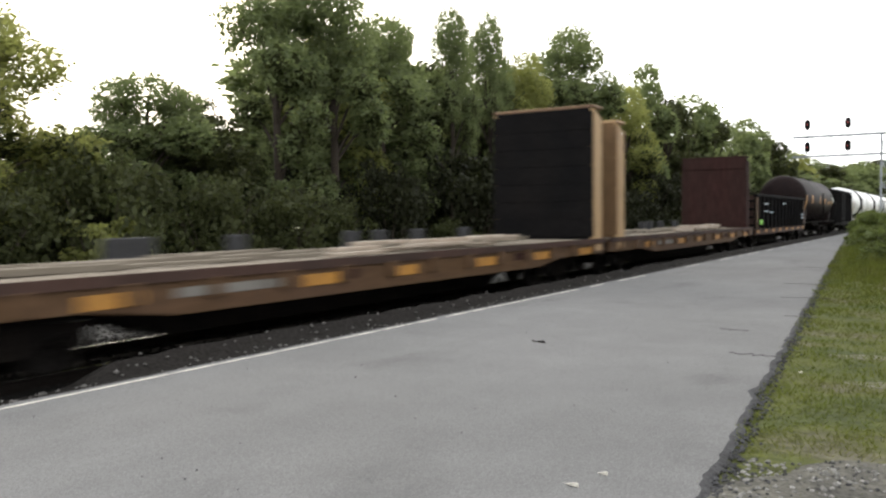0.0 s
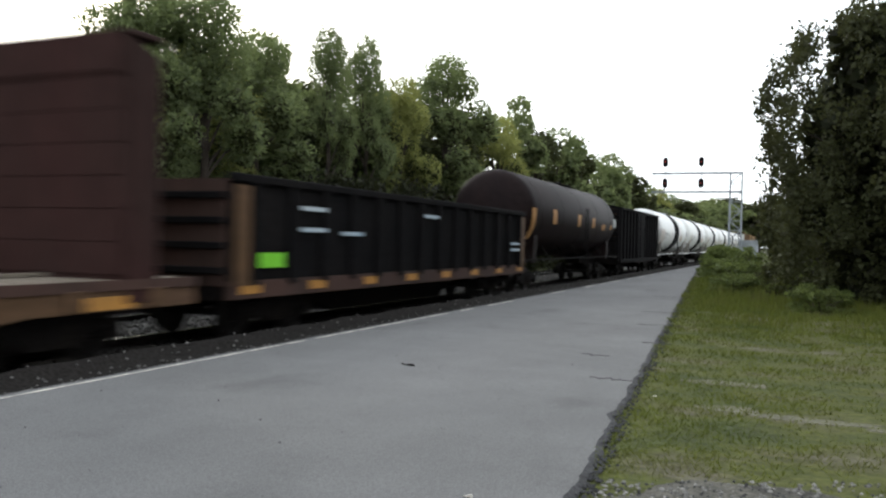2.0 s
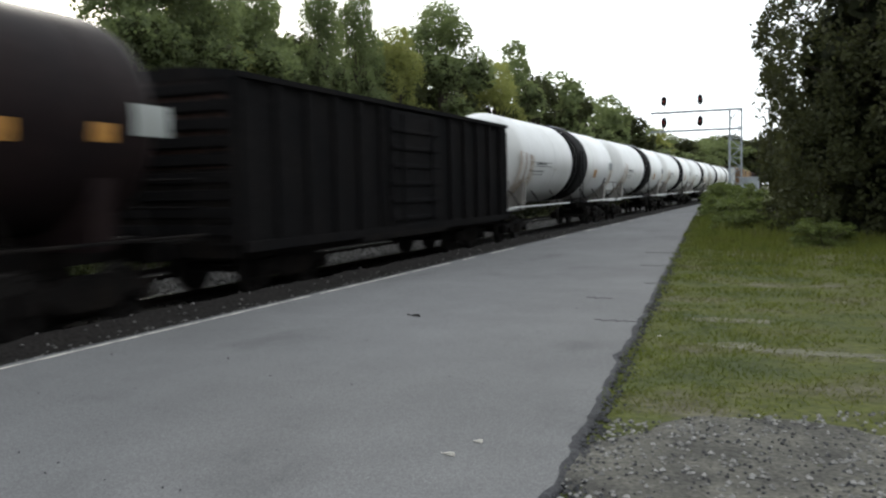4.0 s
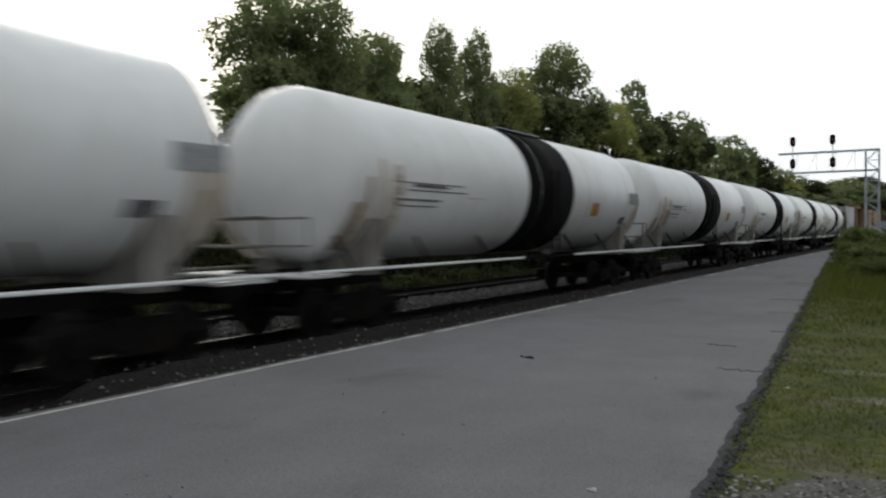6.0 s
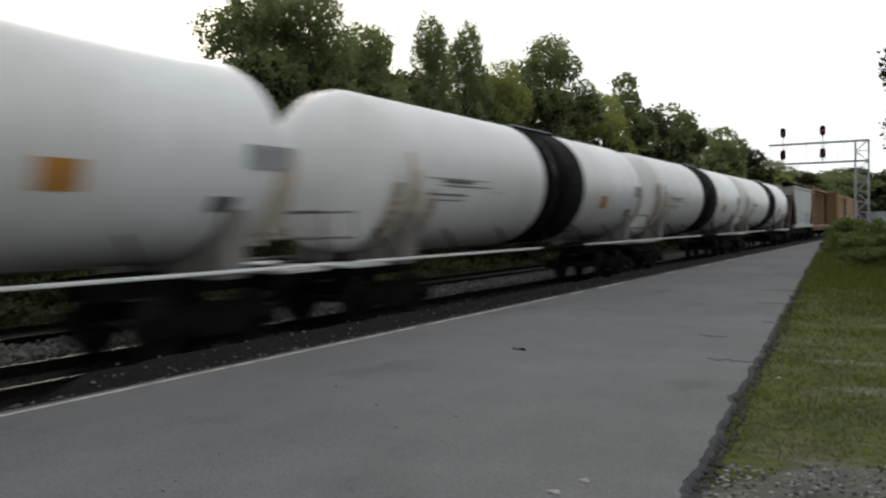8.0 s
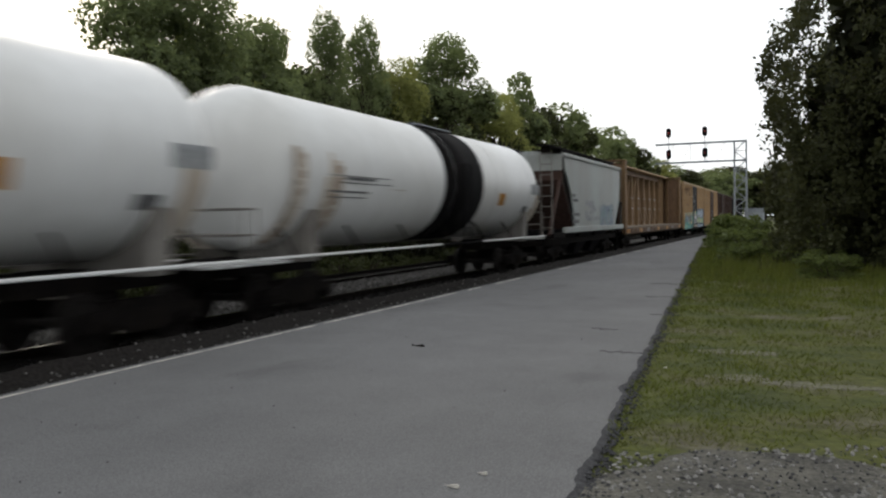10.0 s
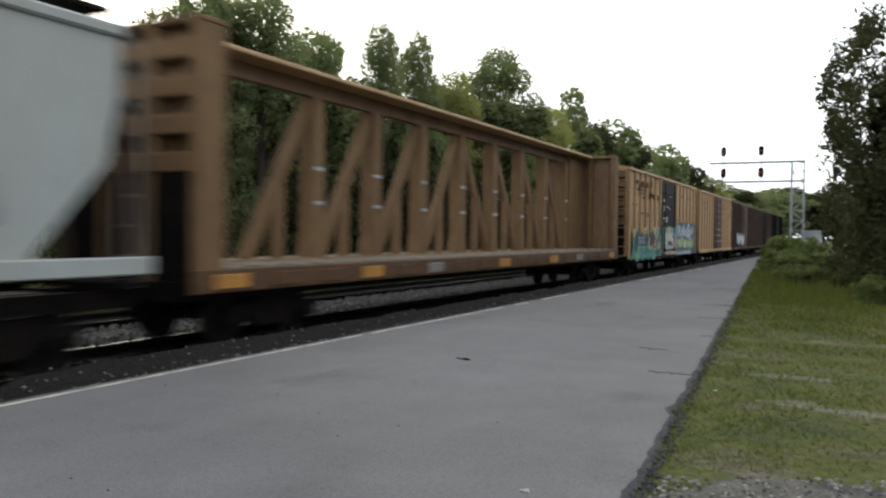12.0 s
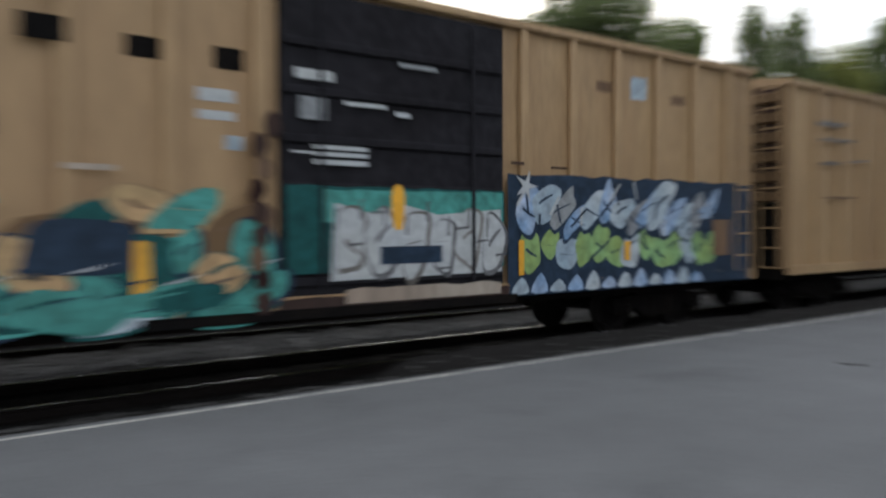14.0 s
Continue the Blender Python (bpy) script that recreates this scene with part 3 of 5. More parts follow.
def shrub(name, h, wide, seed, material, label, count=46, per=90, size=0.09):
    r = np.random.default_rng(seed)
    root = tagged(new(name), label, "bush")
    bm = B()
    cl, rad = [], []
    for _ in range(7):
        a = r.uniform(0, 6.28)
        top = Vector((math.cos(a) * wide * 0.33, math.sin(a) * wide * 0.33, h * r.uniform(0.55, 0.85)))
        rod(bm, (0, 0, -0.6), top * 0.6, 0.03, 0.02, 6)
        rod(bm, top * 0.6, top, 0.02, 0.006, 6)
    for _ in range(count):
        a, k = r.uniform(0, 6.28), r.uniform(0.1, 1) ** 0.6
        z = r.uniform(0.02, 0.95)
        s = wide * 0.5 * k * math.sqrt(max(0.05, 1 - (z - 0.3) ** 2 * 1.6))
        cl.append((math.cos(a) * s, math.sin(a) * s, z * h))
        rad.append(r.uniform(0.12, 0.2) * min(wide, h + 1) * 0.8)
    part("woody_base", bm, BARK, root, "thin brown stems")
    part("foliage", leaves_mesh("foliage", cl, rad, per, size, material, seed), material, root, "tangled green leaves")
    return root


def overgrown(name, h, wide, seed, label, count=520, per=84, size=0.085):
    """A tree wholly hung with vines: a nearly upright leafy curtain round a dark core."""
    r = np.random.default_rng(seed)
    root = tagged(new(name), label, "tree")
    bm = B()
    rod(bm, (0, 0, -0.4), (0.1, 0.1, h * 0.5), 0.2, 0.14, 9)
    rod(bm, (0.1, 0.1, h * 0.5), (0, 0, h * 0.9), 0.14, 0.05, 9)
    cl, rad = [], []
    for k in range(count):
        q, z = r.uniform(0, 6.283), r.uniform(0.0, 1.0)
        lump = 1 + 0.27 * noise.noise((math.cos(q) * 1.9, math.sin(q) * 1.9, z * 3.4)) + 0.1 * noise.noise((math.cos(q) * 5, math.sin(q) * 5, z * 9))
        dome = math.sqrt(max(0.02, 1 - max(0, (z - 0.55) / 0.45) ** 2))
        s = wide / 2 * lump * dome * (1.0 if k % 4 else r.uniform(0.2, 0.85)) * (0.86 + 0.14 * z)
        cl.append((math.cos(q) * s, math.sin(q) * s, z * h * (0.92 + 0.1 * lump)))
        rad.append(r.uniform(0.25, 0.55))
        if k % 8 == 0:
            rod(bm, (0, 0, z * h * 0.7), Vector(cl[-1]) * 0.85, 0.05, 0.02, 5)
    # Core leaves fill the holes; their shade is put into a near-black green.
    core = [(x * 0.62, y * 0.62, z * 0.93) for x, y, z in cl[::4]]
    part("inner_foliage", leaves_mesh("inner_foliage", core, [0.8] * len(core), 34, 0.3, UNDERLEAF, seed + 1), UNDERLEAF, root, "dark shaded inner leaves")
    part("trunk", bm, BARK, root, "dark rough bark")
    part("crown", leaves_mesh("crown", cl, rad, per, size, VINE, seed, 1.5), VINE, root, "hanging curtain of small vine leaves")
    return root


def build_woods():
    wood = "trees along the railway"
    near = [tree("tree", 11, LEAF, "broad green tree with a full billowing crown", 26000, 0.075),
            tree("tree", 12, LEAF_LIGHT, "light green tree with an open crown", 20000, 0.07, 0.2, 20, 0.35),
            tree("tree", 13, LEAF, "tall narrow green tree with sky showing through", 19000, 0.07, 0.2, 19, 0.35),
            tree("tree", 14, LEAF_DARK, "dark green broad tree in the shade", 24000, 0.08)]
    far = [tree("tree", 15, LEAF, "distant green tree along the railway", 8000, 0.14),
           tree("tree", 16, LEAF_LIGHT, "distant light green tree along the railway", 7000, 0.13, 0.2, 20),
           tree("tree", 17, LEAF, "distant slender green tree along the railway", 7000, 0.13, 0.2, 20),
           tree("tree", 18, LEAF_DARK, "distant dark green tree along the railway", 8000, 0.14)]
    fresh = set()
    def plant(k, x, y, h, wide):
        """A tree of kind k, h metres high over the eye's ground, with a crown that reaches wide metres from its trunk."""
        kind = (near if -5 < y < 62 and x > -23.2 else far)[k]
        m = pose(x, y, -0.45, 0, 0, random.uniform(0, 360))
        ob = copy_thing(kind, m) if kind.name in fresh else kind
        fresh.add(kind.name)
        ob.matrix_basis = m
        s = (h + 0.45) / 9.5
        ob.scale = (wide / 1.75, wide / 1.75, s)
        tagged(ob, group=wood)
    front = [(1, -21.5, 11.6, 7.0, 2.1), (0, -22, 14.4, 4.0, 2.0), (0, -22, 17.4, 6.1, 1.7), (3, -23, 20.0, 5.8, 1.8), (0, -21.8, 23.2, 10.5, 2.0), (2, -21.2, 25.6, 10.9, 1.9), (0, -22, 30.2, 10.3, 2.2), (1, -23, 27.6, 9.6, 1.9), (0, -23.5, 33, 9.8, 1.9), (3, -23.5, 37, 9.6, 1.9), (0, -23.5, 41.5, 10.2, 2.0), (3, -23.8, 47.5, 10.8, 2.3), (3, -23.5, 55.5, 11.2, 2.4),
             (2, -21.2, 34.8, 11.6, 1.15), (2, -21.4, 39.3, 12.1, 1.25), (1, -21.6, 44, 11.0, 1.7), (0, -21.5, 50.9, 13.6, 2.5), (1, -21.2, 60, 11.0, 2.4), (2, -21.5, 66.6, 13.5, 2.0),
             (3, -21.5, 72.5, 11.6, 2.2), (0, -21.3, 79, 12.7, 2.5), (3, -21.5, 87, 11.2, 2.6), (0, -21.3, 92, 11.6, 2.4), (2, -21.2, 104, 12.7, 2.6), (0, -21.4, 99, 11.4, 2.6), (3, -21.3, 115, 11.0, 3.2), (0, -21.2, 128, 10.7, 3.6), (1, -21, 140, 10.9, 3.4),
             (0, -21, 155, 10.8, 3.8), (3, -21, 172, 11.0, 4.0), (0, -20, 190, 11.4, 4.2), (0, -18, 215, 13.3, 5), (3, -16, 245, 15.3, 6), (0, -5, 262, 14.8, 6), (1, -11, 258, 14.3, 6), (0, 2, 270, 14.8, 6), (3, 9, 275, 15.8, 7), (0, -15, 228, 12.8, 5), (3, -8, 248, 13.8, 6), (0, -20, 205, 11.8, 4), (1, -1, 256, 13.3, 5)]
    for k, x, y, h, w in front:
        plant(k, x, y, h, w)
    for j in range(17):
        y = -14 + 7.2 * j + random.uniform(-1, 1)
        plant(random.choice((0, 3, 3)), -26.5 + random.uniform(-1.5, 1.5), y, (4.0 if y < 27 else 9.0) * random.uniform(0.85, 1.1), 3.6)
    for y in (-12, -6, 0, 5.5):
        plant(random.choice((0, 1, 3)), -22 + random.uniform(-1, 1), y, random.uniform(7, 10), 3.0)
    # undergrowth at the foot of the trees; the darkest kind has shade in its colour
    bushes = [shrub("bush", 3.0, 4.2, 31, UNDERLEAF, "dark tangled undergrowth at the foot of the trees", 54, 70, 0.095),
              shrub("bush", 2.6, 3.6, 32, LEAF_DARK, "green undergrowth bush beside the railway", 54, 75, 0.08)]
    for j in range(52):
        y = -8 + 3.1 * j + random.uniform(-0.8, 0.8)
        m = pose(-18.9 + random.uniform(-0.9, 0.7), y, -0.45, 0, 0, random.uniform(0, 360))
        k = random.choice((0, 0, 1)) if y > 24 else 1
        ob = copy_thing(bushes[k], m) if j > 1 else bushes[j]
        if j < 2:
            ob.matrix_basis = m
        s = random.uniform(0.75, 1.35)
        ob.scale = (s, s, s * random.uniform(0.8, 1.5))
        tagged(ob, group="undergrowth by the railway")
    pale = shrub("bush", 2.1, 2.6, 34, LEAF_LIGHT, "pale leafy sapling bush in front of the wood", 40, 60, 0.08)
    pale.location = (-18.0, 12.8, -0.45)
    weeds = shrub("weed_clump", 0.7, 1.5, 35, LEAF_DARK, "low green weeds beside the far track", 26, 40, 0.05)
    for j in range(34):
        m = pose(-16.7 + random.uniform(-0.4, 0.3), -2 + 1.3 * j + random.uniform(-0.5, 0.5), -0.6, 0, 0, random.uniform(0, 360))
        ob = copy_thing(weeds, m) if j else weeds
        ob.matrix_basis = m
        s = random.uniform(0.6, 1.2)
        ob.scale = (s * 1.3, s * 1.3, s)
        tagged(ob, group="weeds by the far track")
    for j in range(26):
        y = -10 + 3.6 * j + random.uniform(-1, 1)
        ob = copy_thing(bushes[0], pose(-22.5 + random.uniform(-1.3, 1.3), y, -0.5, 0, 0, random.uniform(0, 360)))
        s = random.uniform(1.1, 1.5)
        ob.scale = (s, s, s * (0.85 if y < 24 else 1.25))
    # the deep wood behind, too dense to tell apart; leaf colour carries its shade
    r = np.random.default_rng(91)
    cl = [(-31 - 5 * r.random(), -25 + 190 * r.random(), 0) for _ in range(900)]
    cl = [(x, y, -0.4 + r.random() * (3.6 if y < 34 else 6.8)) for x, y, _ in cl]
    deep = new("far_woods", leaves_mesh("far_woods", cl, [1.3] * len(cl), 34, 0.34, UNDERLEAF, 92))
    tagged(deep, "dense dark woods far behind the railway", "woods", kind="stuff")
    # the overgrown trees on the grass side
    big = overgrown("overgrown_tree", 9.4, 6.8, 21, "large dark tree overgrown with hanging vines")
    big.location = (2.5, 30.0, 0)
    tagged(big, group="overgrown trees on the grass side")
    for x, y, s, a in ((6.4, 26, 1.08, 60), (4.2, 37, 0.95, 140), (9.6, 30, 1.2, 250), (10.5, 21, 1.1, 20), (2.6, 46, 0.7, 200), (1.2, 57, 0.62, 300), (13, 14, 1.0, 100)):
        ob = copy_thing(big, pose(x, y, 0, 0, 0, a))
        ob.scale = (s, s, s)
    low = shrub("bush", 1.7, 2.6, 33, WEED, "low leafy bush at the edge of the grass", 40, 70, 0.085)
    low.location = (1.6, 33, -0.3)
    tagged(low, group="bushes on the grass side")
    for j in range(26):
        y = 24 + 2.5 * j
        x = -0.82 - 0.0845 * y + 1.3 + random.uniform(-0.2, 1.2) + max(0, (34 - y) * 0.25)
        ob = copy_thing(low, pose(x, y, -0.05, 0, 0, random.uniform(0, 360)))
        s = random.uniform(0.6, 1.1) * (0.55 if y < 40 else 1)
        ob.scale = (s * 1.3, s * 1.3, s * random.uniform(0.6, 1.0))


def build_grass():
    """Short blades over the verge, thinner on the bare patches."""
    r = np.random.default_rng(5)
    n = 115000
    y = 3.5 + 42 * r.random(n * 2) ** 1.9
    x = -0.86 - 0.0845 * y + 9.5 * r.random(n * 2) ** 1.25
    keep = []
    for i in range(len(x)):
        v = noise.noise((x[i] * 0.55, y[i] * 0.4, 1.0)) + 0.6 * noise.noise((x[i] * 2.2, y[i] * 3.2, 2.0))
        gravel = y[i] < 5.75 + 0.6 * (x[i] + 1.1) + 0.4 * noise.noise((x[i] * 2, y[i] * 2, 0)) and x[i] < 0.9
        bare = any(((x[i] - cx) / rx) ** 2 + ((y[i] - cy) / ry) ** 2 < 1 for cx, cy, rx, ry in BARE_SPOTS) and r.random() < 0.22
        if not (gravel and r.random() < 0.88) and not bare and v > -0.55 and len(keep) < n:
            keep.append(i)
    x, y = x[keep], y[keep]
    z = np.array([ground_z(a, b) for a, b in zip(x, y)])
    tall = np.clip((y - 15) / 10, 0, 1) * np.clip((x + 0.9 + 0.0845 * y) / 1.2, 0, 1)
    lush = np.array([0.75 + 0.9 * noise.noise((a * 0.8, b * 1.3, 7.0)) for a, b in zip(x, y)]).clip(0.3, 1.5)
    h = r.uniform(0.01, 0.055, len(x)) * (1 + 0.02 * y) * lush * (1 + 5 * tall * r.random(len(x)))
    a = r.uniform(0, 6.28, len(x))
    w = 0.005 + 0.0006 * y
    dx, dy = np.cos(a) * w, np.sin(a) * w
    lx, ly = r.normal(0, 0.04, len(x)), r.normal(0, 0.04, len(x))
    v = np.stack((np.stack((x - dx, y - dy, z - 0.01), 1), np.stack((x + dx, y + dy, z - 0.01), 1), np.stack((x + lx, y + ly, z + h), 1)), 1).reshape(-1, 3)
    ob = new("grass", raw_mesh("grass", v.tolist(), np.arange(len(v)).reshape(-1, 3).tolist(), GRASS))
    tagged(ob, "short patchy green grass on the verge", "grass", kind="stuff")


# ---- signal gantry ----
def build_gantry():
    g = tagged(new("signal_gantry"), "silver lattice signal gantry reaching over two tracks", "signal gantry")
    g.location = (0, 104, 0)
    def chord(z, label):
        bm = B()
        beam(bm, (-15.9, -0.35, z), (-5.2, -0.35, z), 0.2, 0.2)
        beam(bm, (-15.9, 0.35, z), (-5.2, 0.35, z), 0.2, 0.2)
        for k in range(12):
            beam(bm, (-15.6 + k * 0.9, -0.35, z), (-15.6 + k * 0.9, 0.35, z), 0.05, 0.05)
        return part("chord", bm, GALV, g, label)
    chord(10.6, "upper steel walkway beam")
    chord(8.3, "lower steel walkway beam")
    for k in range(10):
        bm = B()
        x = -15.7 + k * 1.0
        beam(bm, (x, -0.35, 8.3), (x + (1.0 if k % 2 else 0), -0.35, 10.6), 0.04, 0.04)
        part("brace", bm, GALV, g)
    for x in (-6.65, -5.3):
        for dy in (-0.5, 0.5):
            bm = B()
            beam(bm, (x, dy, -0.3), (x, dy, 10.7), 0.16, 0.16)
            part("leg", bm, GALV, g)
    for k in range(9):
        bm = B()
        z = 0.2 + k * 1.15
        s = -1 if k % 2 else 1
        beam(bm, (-5.97 - 0.68 * s, -0.5, z), (-5.97 + 0.68 * s, -0.5, z + 1.15), 0.11, 0.11)
        beam(bm, (-6.65, -0.5, z), (-5.3, -0.5, z), 0.09, 0.09)
        part("lattice", bm, GALV, g)
    for x in (-14.25, -10.0):
        bm = B()
        rod(bm, (x, -0.5, 8.2), (x, -0.5, 12.4), 0.06)
        mast = part("signal_mast", bm, GALV, g)
        for z in (9.35, 11.95):
            bm = B()
            prof = [(0.32 * math.cos(a), z + (0.28 if math.sin(a) > 0 else -0.28) + 0.32 * math.sin(a)) for a in [math.pi * 2 * i / 20 for i in range(20)]]
            prism(bm, prof, -0.62, -0.56)
            head = part("signal_head", bm, BLACK, g, "black oval backboard with coloured lamps")
            bm = B()
            for dz in (-0.28, 0, 0.28):
                rod(bm, (x, -0.62, z + dz), (x, -0.84, z + dz), 0.11, 0.11, 12)
            hood = part("hood", bm, BLACK, head)
            head.location.x = x
            hood.location.x = -x
            bm = B()
            rod(bm, (x, -0.8, z), (x, -0.846, z), 0.085, 0.085, 12)
            lens = part("lens", bm, SIGNAL_RED, head, "dull red signal lens")
            lens.location.x = -x
    c = tagged(new("equipment_cabinet"), "small silver equipment cabinet beside the gantry mast", "cabinet")
    c.location = (-4.3, 106, 0)
    bm = B()
    part("body", solid(box(bm, -1.3, 0.9, -0.9, 0.9, -0.2, 2.4), 0.03), GALV, c)
    bm = B()
    part("roof", solid(box(bm, -1.4, 1.0, -1.0, 1.0, 2.4, 2.52), 0.02), GALV, c)
    bm = B()
    part("door", box(bm, -0.7, 0.3, -0.93, -0.9, 0.1, 2.1), GALV, c)


# ---- running gear ----
def truck_meshes():
    bm = B()
    for s in (-1, 1):
        slab(bm, [(-1.2, 0.35), (-1.2, 0.62), (-0.7, 0.66), (-0.45, 0.78), (0.45, 0.78), (0.7, 0.66), (1.2, 0.62), (1.2, 0.35), (0.95, 0.35), (0.75, 0.5), (0.42, 0.28), (-0.42, 0.28), (-0.75, 0.5), (-0.95, 0.35)], s * 1.02 - 0.07, s * 1.02 + 0.07)
        for y in (-0.22, 0, 0.22):
            rod(bm, (s * 1.05, y, 0.34), (s * 1.05, y, 0.62), 0.075, 0.075, 8)
        for y in (-0.9, 0.9):
            rod(bm, (s * 1.0, y, 0.43), (s * 1.16, y, 0.43), 0.11, 0.1, 10)
    box(bm, -1.1, 1.1, -0.2, 0.2, 0.5, 0.72)
    box(bm, -0.3, 0.3, -0.3, 0.3, 0.7, 0.86)
    t = mesh_of("truck", bm, UNDER)
    bm = B()
    rod(bm, (-1.1, 0, 0), (1.1, 0, 0), 0.075, 0.075, 10)
    axle = mesh_of("wheelset", bm, WHEEL)
    # a dished wheel with flange and tread, turned about the axle
    bm, n, rings = B(), 20, []
    for x, r in ((0.66, 0.1), (0.66, 0.47), (0.69, 0.465), (0.70, 0.44), (0.80, 0.43), (0.80, 0.36), (0.76, 0.33), (0.77, 0.16), (0.83, 0.13), (0.83, 0.08)):
        rings.append([bm.verts.new((x, r * math.cos(2 * math.pi * i / n), r * math.sin(2 * math.pi * i / n))) for i in range(n)])
    for p, q in zip(rings, rings[1:]):
        for i in range(n):
            bm.faces.new((p[i], p[(i + 1) % n], q[(i + 1) % n], q[i]))
    return t, axle, mesh_of("wheel", bm, WHEEL)


TRUCK, WHEELSET, WHEEL_MESH = truck_meshes()
CARS, WHEELS = [], []


def rolling_stock(name, label, category, y0, y1, inset=2.1, group=""):
    """An empty at rail level in the middle of a car that spans y0 to y1 at the start, with its trucks and couplers."""
    mid = (y0 + y1) / 2
    car = tagged(new(name), label, category, group)
    car.location = (TRACK[0], mid, RAIL_Z)
    CARS.append((car, mid))
    half = (y1 - y0) / 2
    for s in (-1, 1):
        t = part("truck", TRUCK, UNDER, car, "black cast steel truck", pose(0, s * (half - inset), 0))
        for d in (-0.88, 0.88):
            y = s * (half - inset) + d
            w = part("wheelset", WHEELSET, WHEEL, car, "steel axle with two flanged wheels", pose(0, y, 0.44))
            for turn in (0, 180):
                part("wheel", WHEEL_MESH, WHEEL, w, at=pose(0, 0, 0, 0, 0, turn))
            WHEELS.append((w, y))
        bm = B()
        box(bm, -0.09, 0.09, half - 0.5, half + 0.18, 0.78, 0.98)
        box(bm, -0.17, 0.17, half + 0.12, half + 0.36, 0.72, 1.04)
        c = part("coupler", solid(bm, 0.02), UNDER, car)
        if s < 0:
            c.rotation_euler.z = math.pi
    return car, half


def frame_sill(car, half, width, z0, z1, material, label="", deep=0):
    bm = B()
    if deep:
        # fish-bellied centre sill between the trucks, with brake rods below it
        for s in (-0.45, 0.45):
            slab(bm, [(-half + 3.6, z0), (-half + 5.0, deep), (half - 5.0, deep), (half - 3.6, z0)], s - 0.03, s + 0.03)
        box(bm, -0.45, 0.45, -half + 5.0, half - 5.0, deep, deep + 0.03)
    for s in (-1, 1):
        box(bm, s * width - 0.06, s * width + 0.06, -half, half, z0, z1)
    box(bm, -0.3, 0.3, -half + 0.05, half - 0.05, z0 - 0.05, z1 - 0.05)
    for y in np.linspace(-half + 0.06, half - 0.06, 9):
        box(bm, -width, width, y - 0.06, y + 0.06, z0, z1 - 0.06)
    return part("underframe", bm, material, car, label)


def ladder(car, x, y, z0, z1, axis, material, n=None, w=0.45):
    bm = B()
    n = n or int((z1 - z0) / 0.38)
    dx, dy = (w / 2, 0) if axis == "x" else (0, w / 2)
    for s in (-1, 1):
        beam(bm, (x + s * dx, y + s * dy, z0), (x + s * dx, y + s * dy, z1), 0.035, 0.035)
    for k in range(n + 1):
        z = z0 + (z1 - z0) * k / n
        beam(bm, (x - dx, y - dy, z), (x + dx, y + dy, z), 0.03, 0.03)
    return part("ladder", bm, material, car, "steel ladder")


# ---- cars ----
def bulkhead(car, y, thick, face_sign, z0, z1, face_mat, post_mat, label):
    """An end wall: corner posts, plank face, ribs and a cap."""
    bm = B()
    box(bm, -1.45, 1.45, y - 0.06, y + 0.06, z0, z1)
    wall = part("bulkhead", bm, face_mat, car, label)
    for k in range(7):
        bm = B()
        zz = z0 + 0.1 + (z1 - z0 - 0.2) * k / 7
        box(bm, -1.56, 1.56, y + face_sign * 0.06 - 0.03, y + face_sign * 0.06 + 0.03, zz + 0.006, zz + (z1 - z0 - 0.2) / 7 - 0.006)
        part("plank", bm, face_mat, wall)
    ya, yb = sorted((y, y - face_sign * thick))
    for s in (-1, 1):
        bm = B()
        slab(bm, [(ya, z0 - 0.3), (yb, z0 - 0.3), (yb, z1 - (0.25 if face_sign < 0 else 0)), (ya, z1 - (0.25 if face_sign > 0 else 0))], s * 1.5 - 0.07, s * 1.5 + 0.07)
        part("corner_post", solid(bm, 0.015), post_mat, wall)
    for x in (-0.75, 0, 0.75):
        bm = B()
        slab(bm, [(ya, z0), (yb, z0), (yb, z1 - 0.3), (ya, z1 - 0.1)], x - 0.06, x + 0.06)
        part("rib", bm, post_mat, wall)
    if face_mat == RUST:
        bm = B()
        box(bm, -1.5, 1.5, y + face_sign * 0.11 - 0.012, y + face_sign * 0.11 + 0.012, z1 - 0.5, z1)
        part("top_plate", bm, RUST, wall, "rust-streaked red top plate")
    bm = B()
    box(bm, -1.57, 1.57, ya - 0.04, yb + 0.04, z1, z1 + 0.09)
    part("cap", solid(bm, 0.02), TAN_DARK if face_mat == BLACK else post_mat, wall)
    return wall


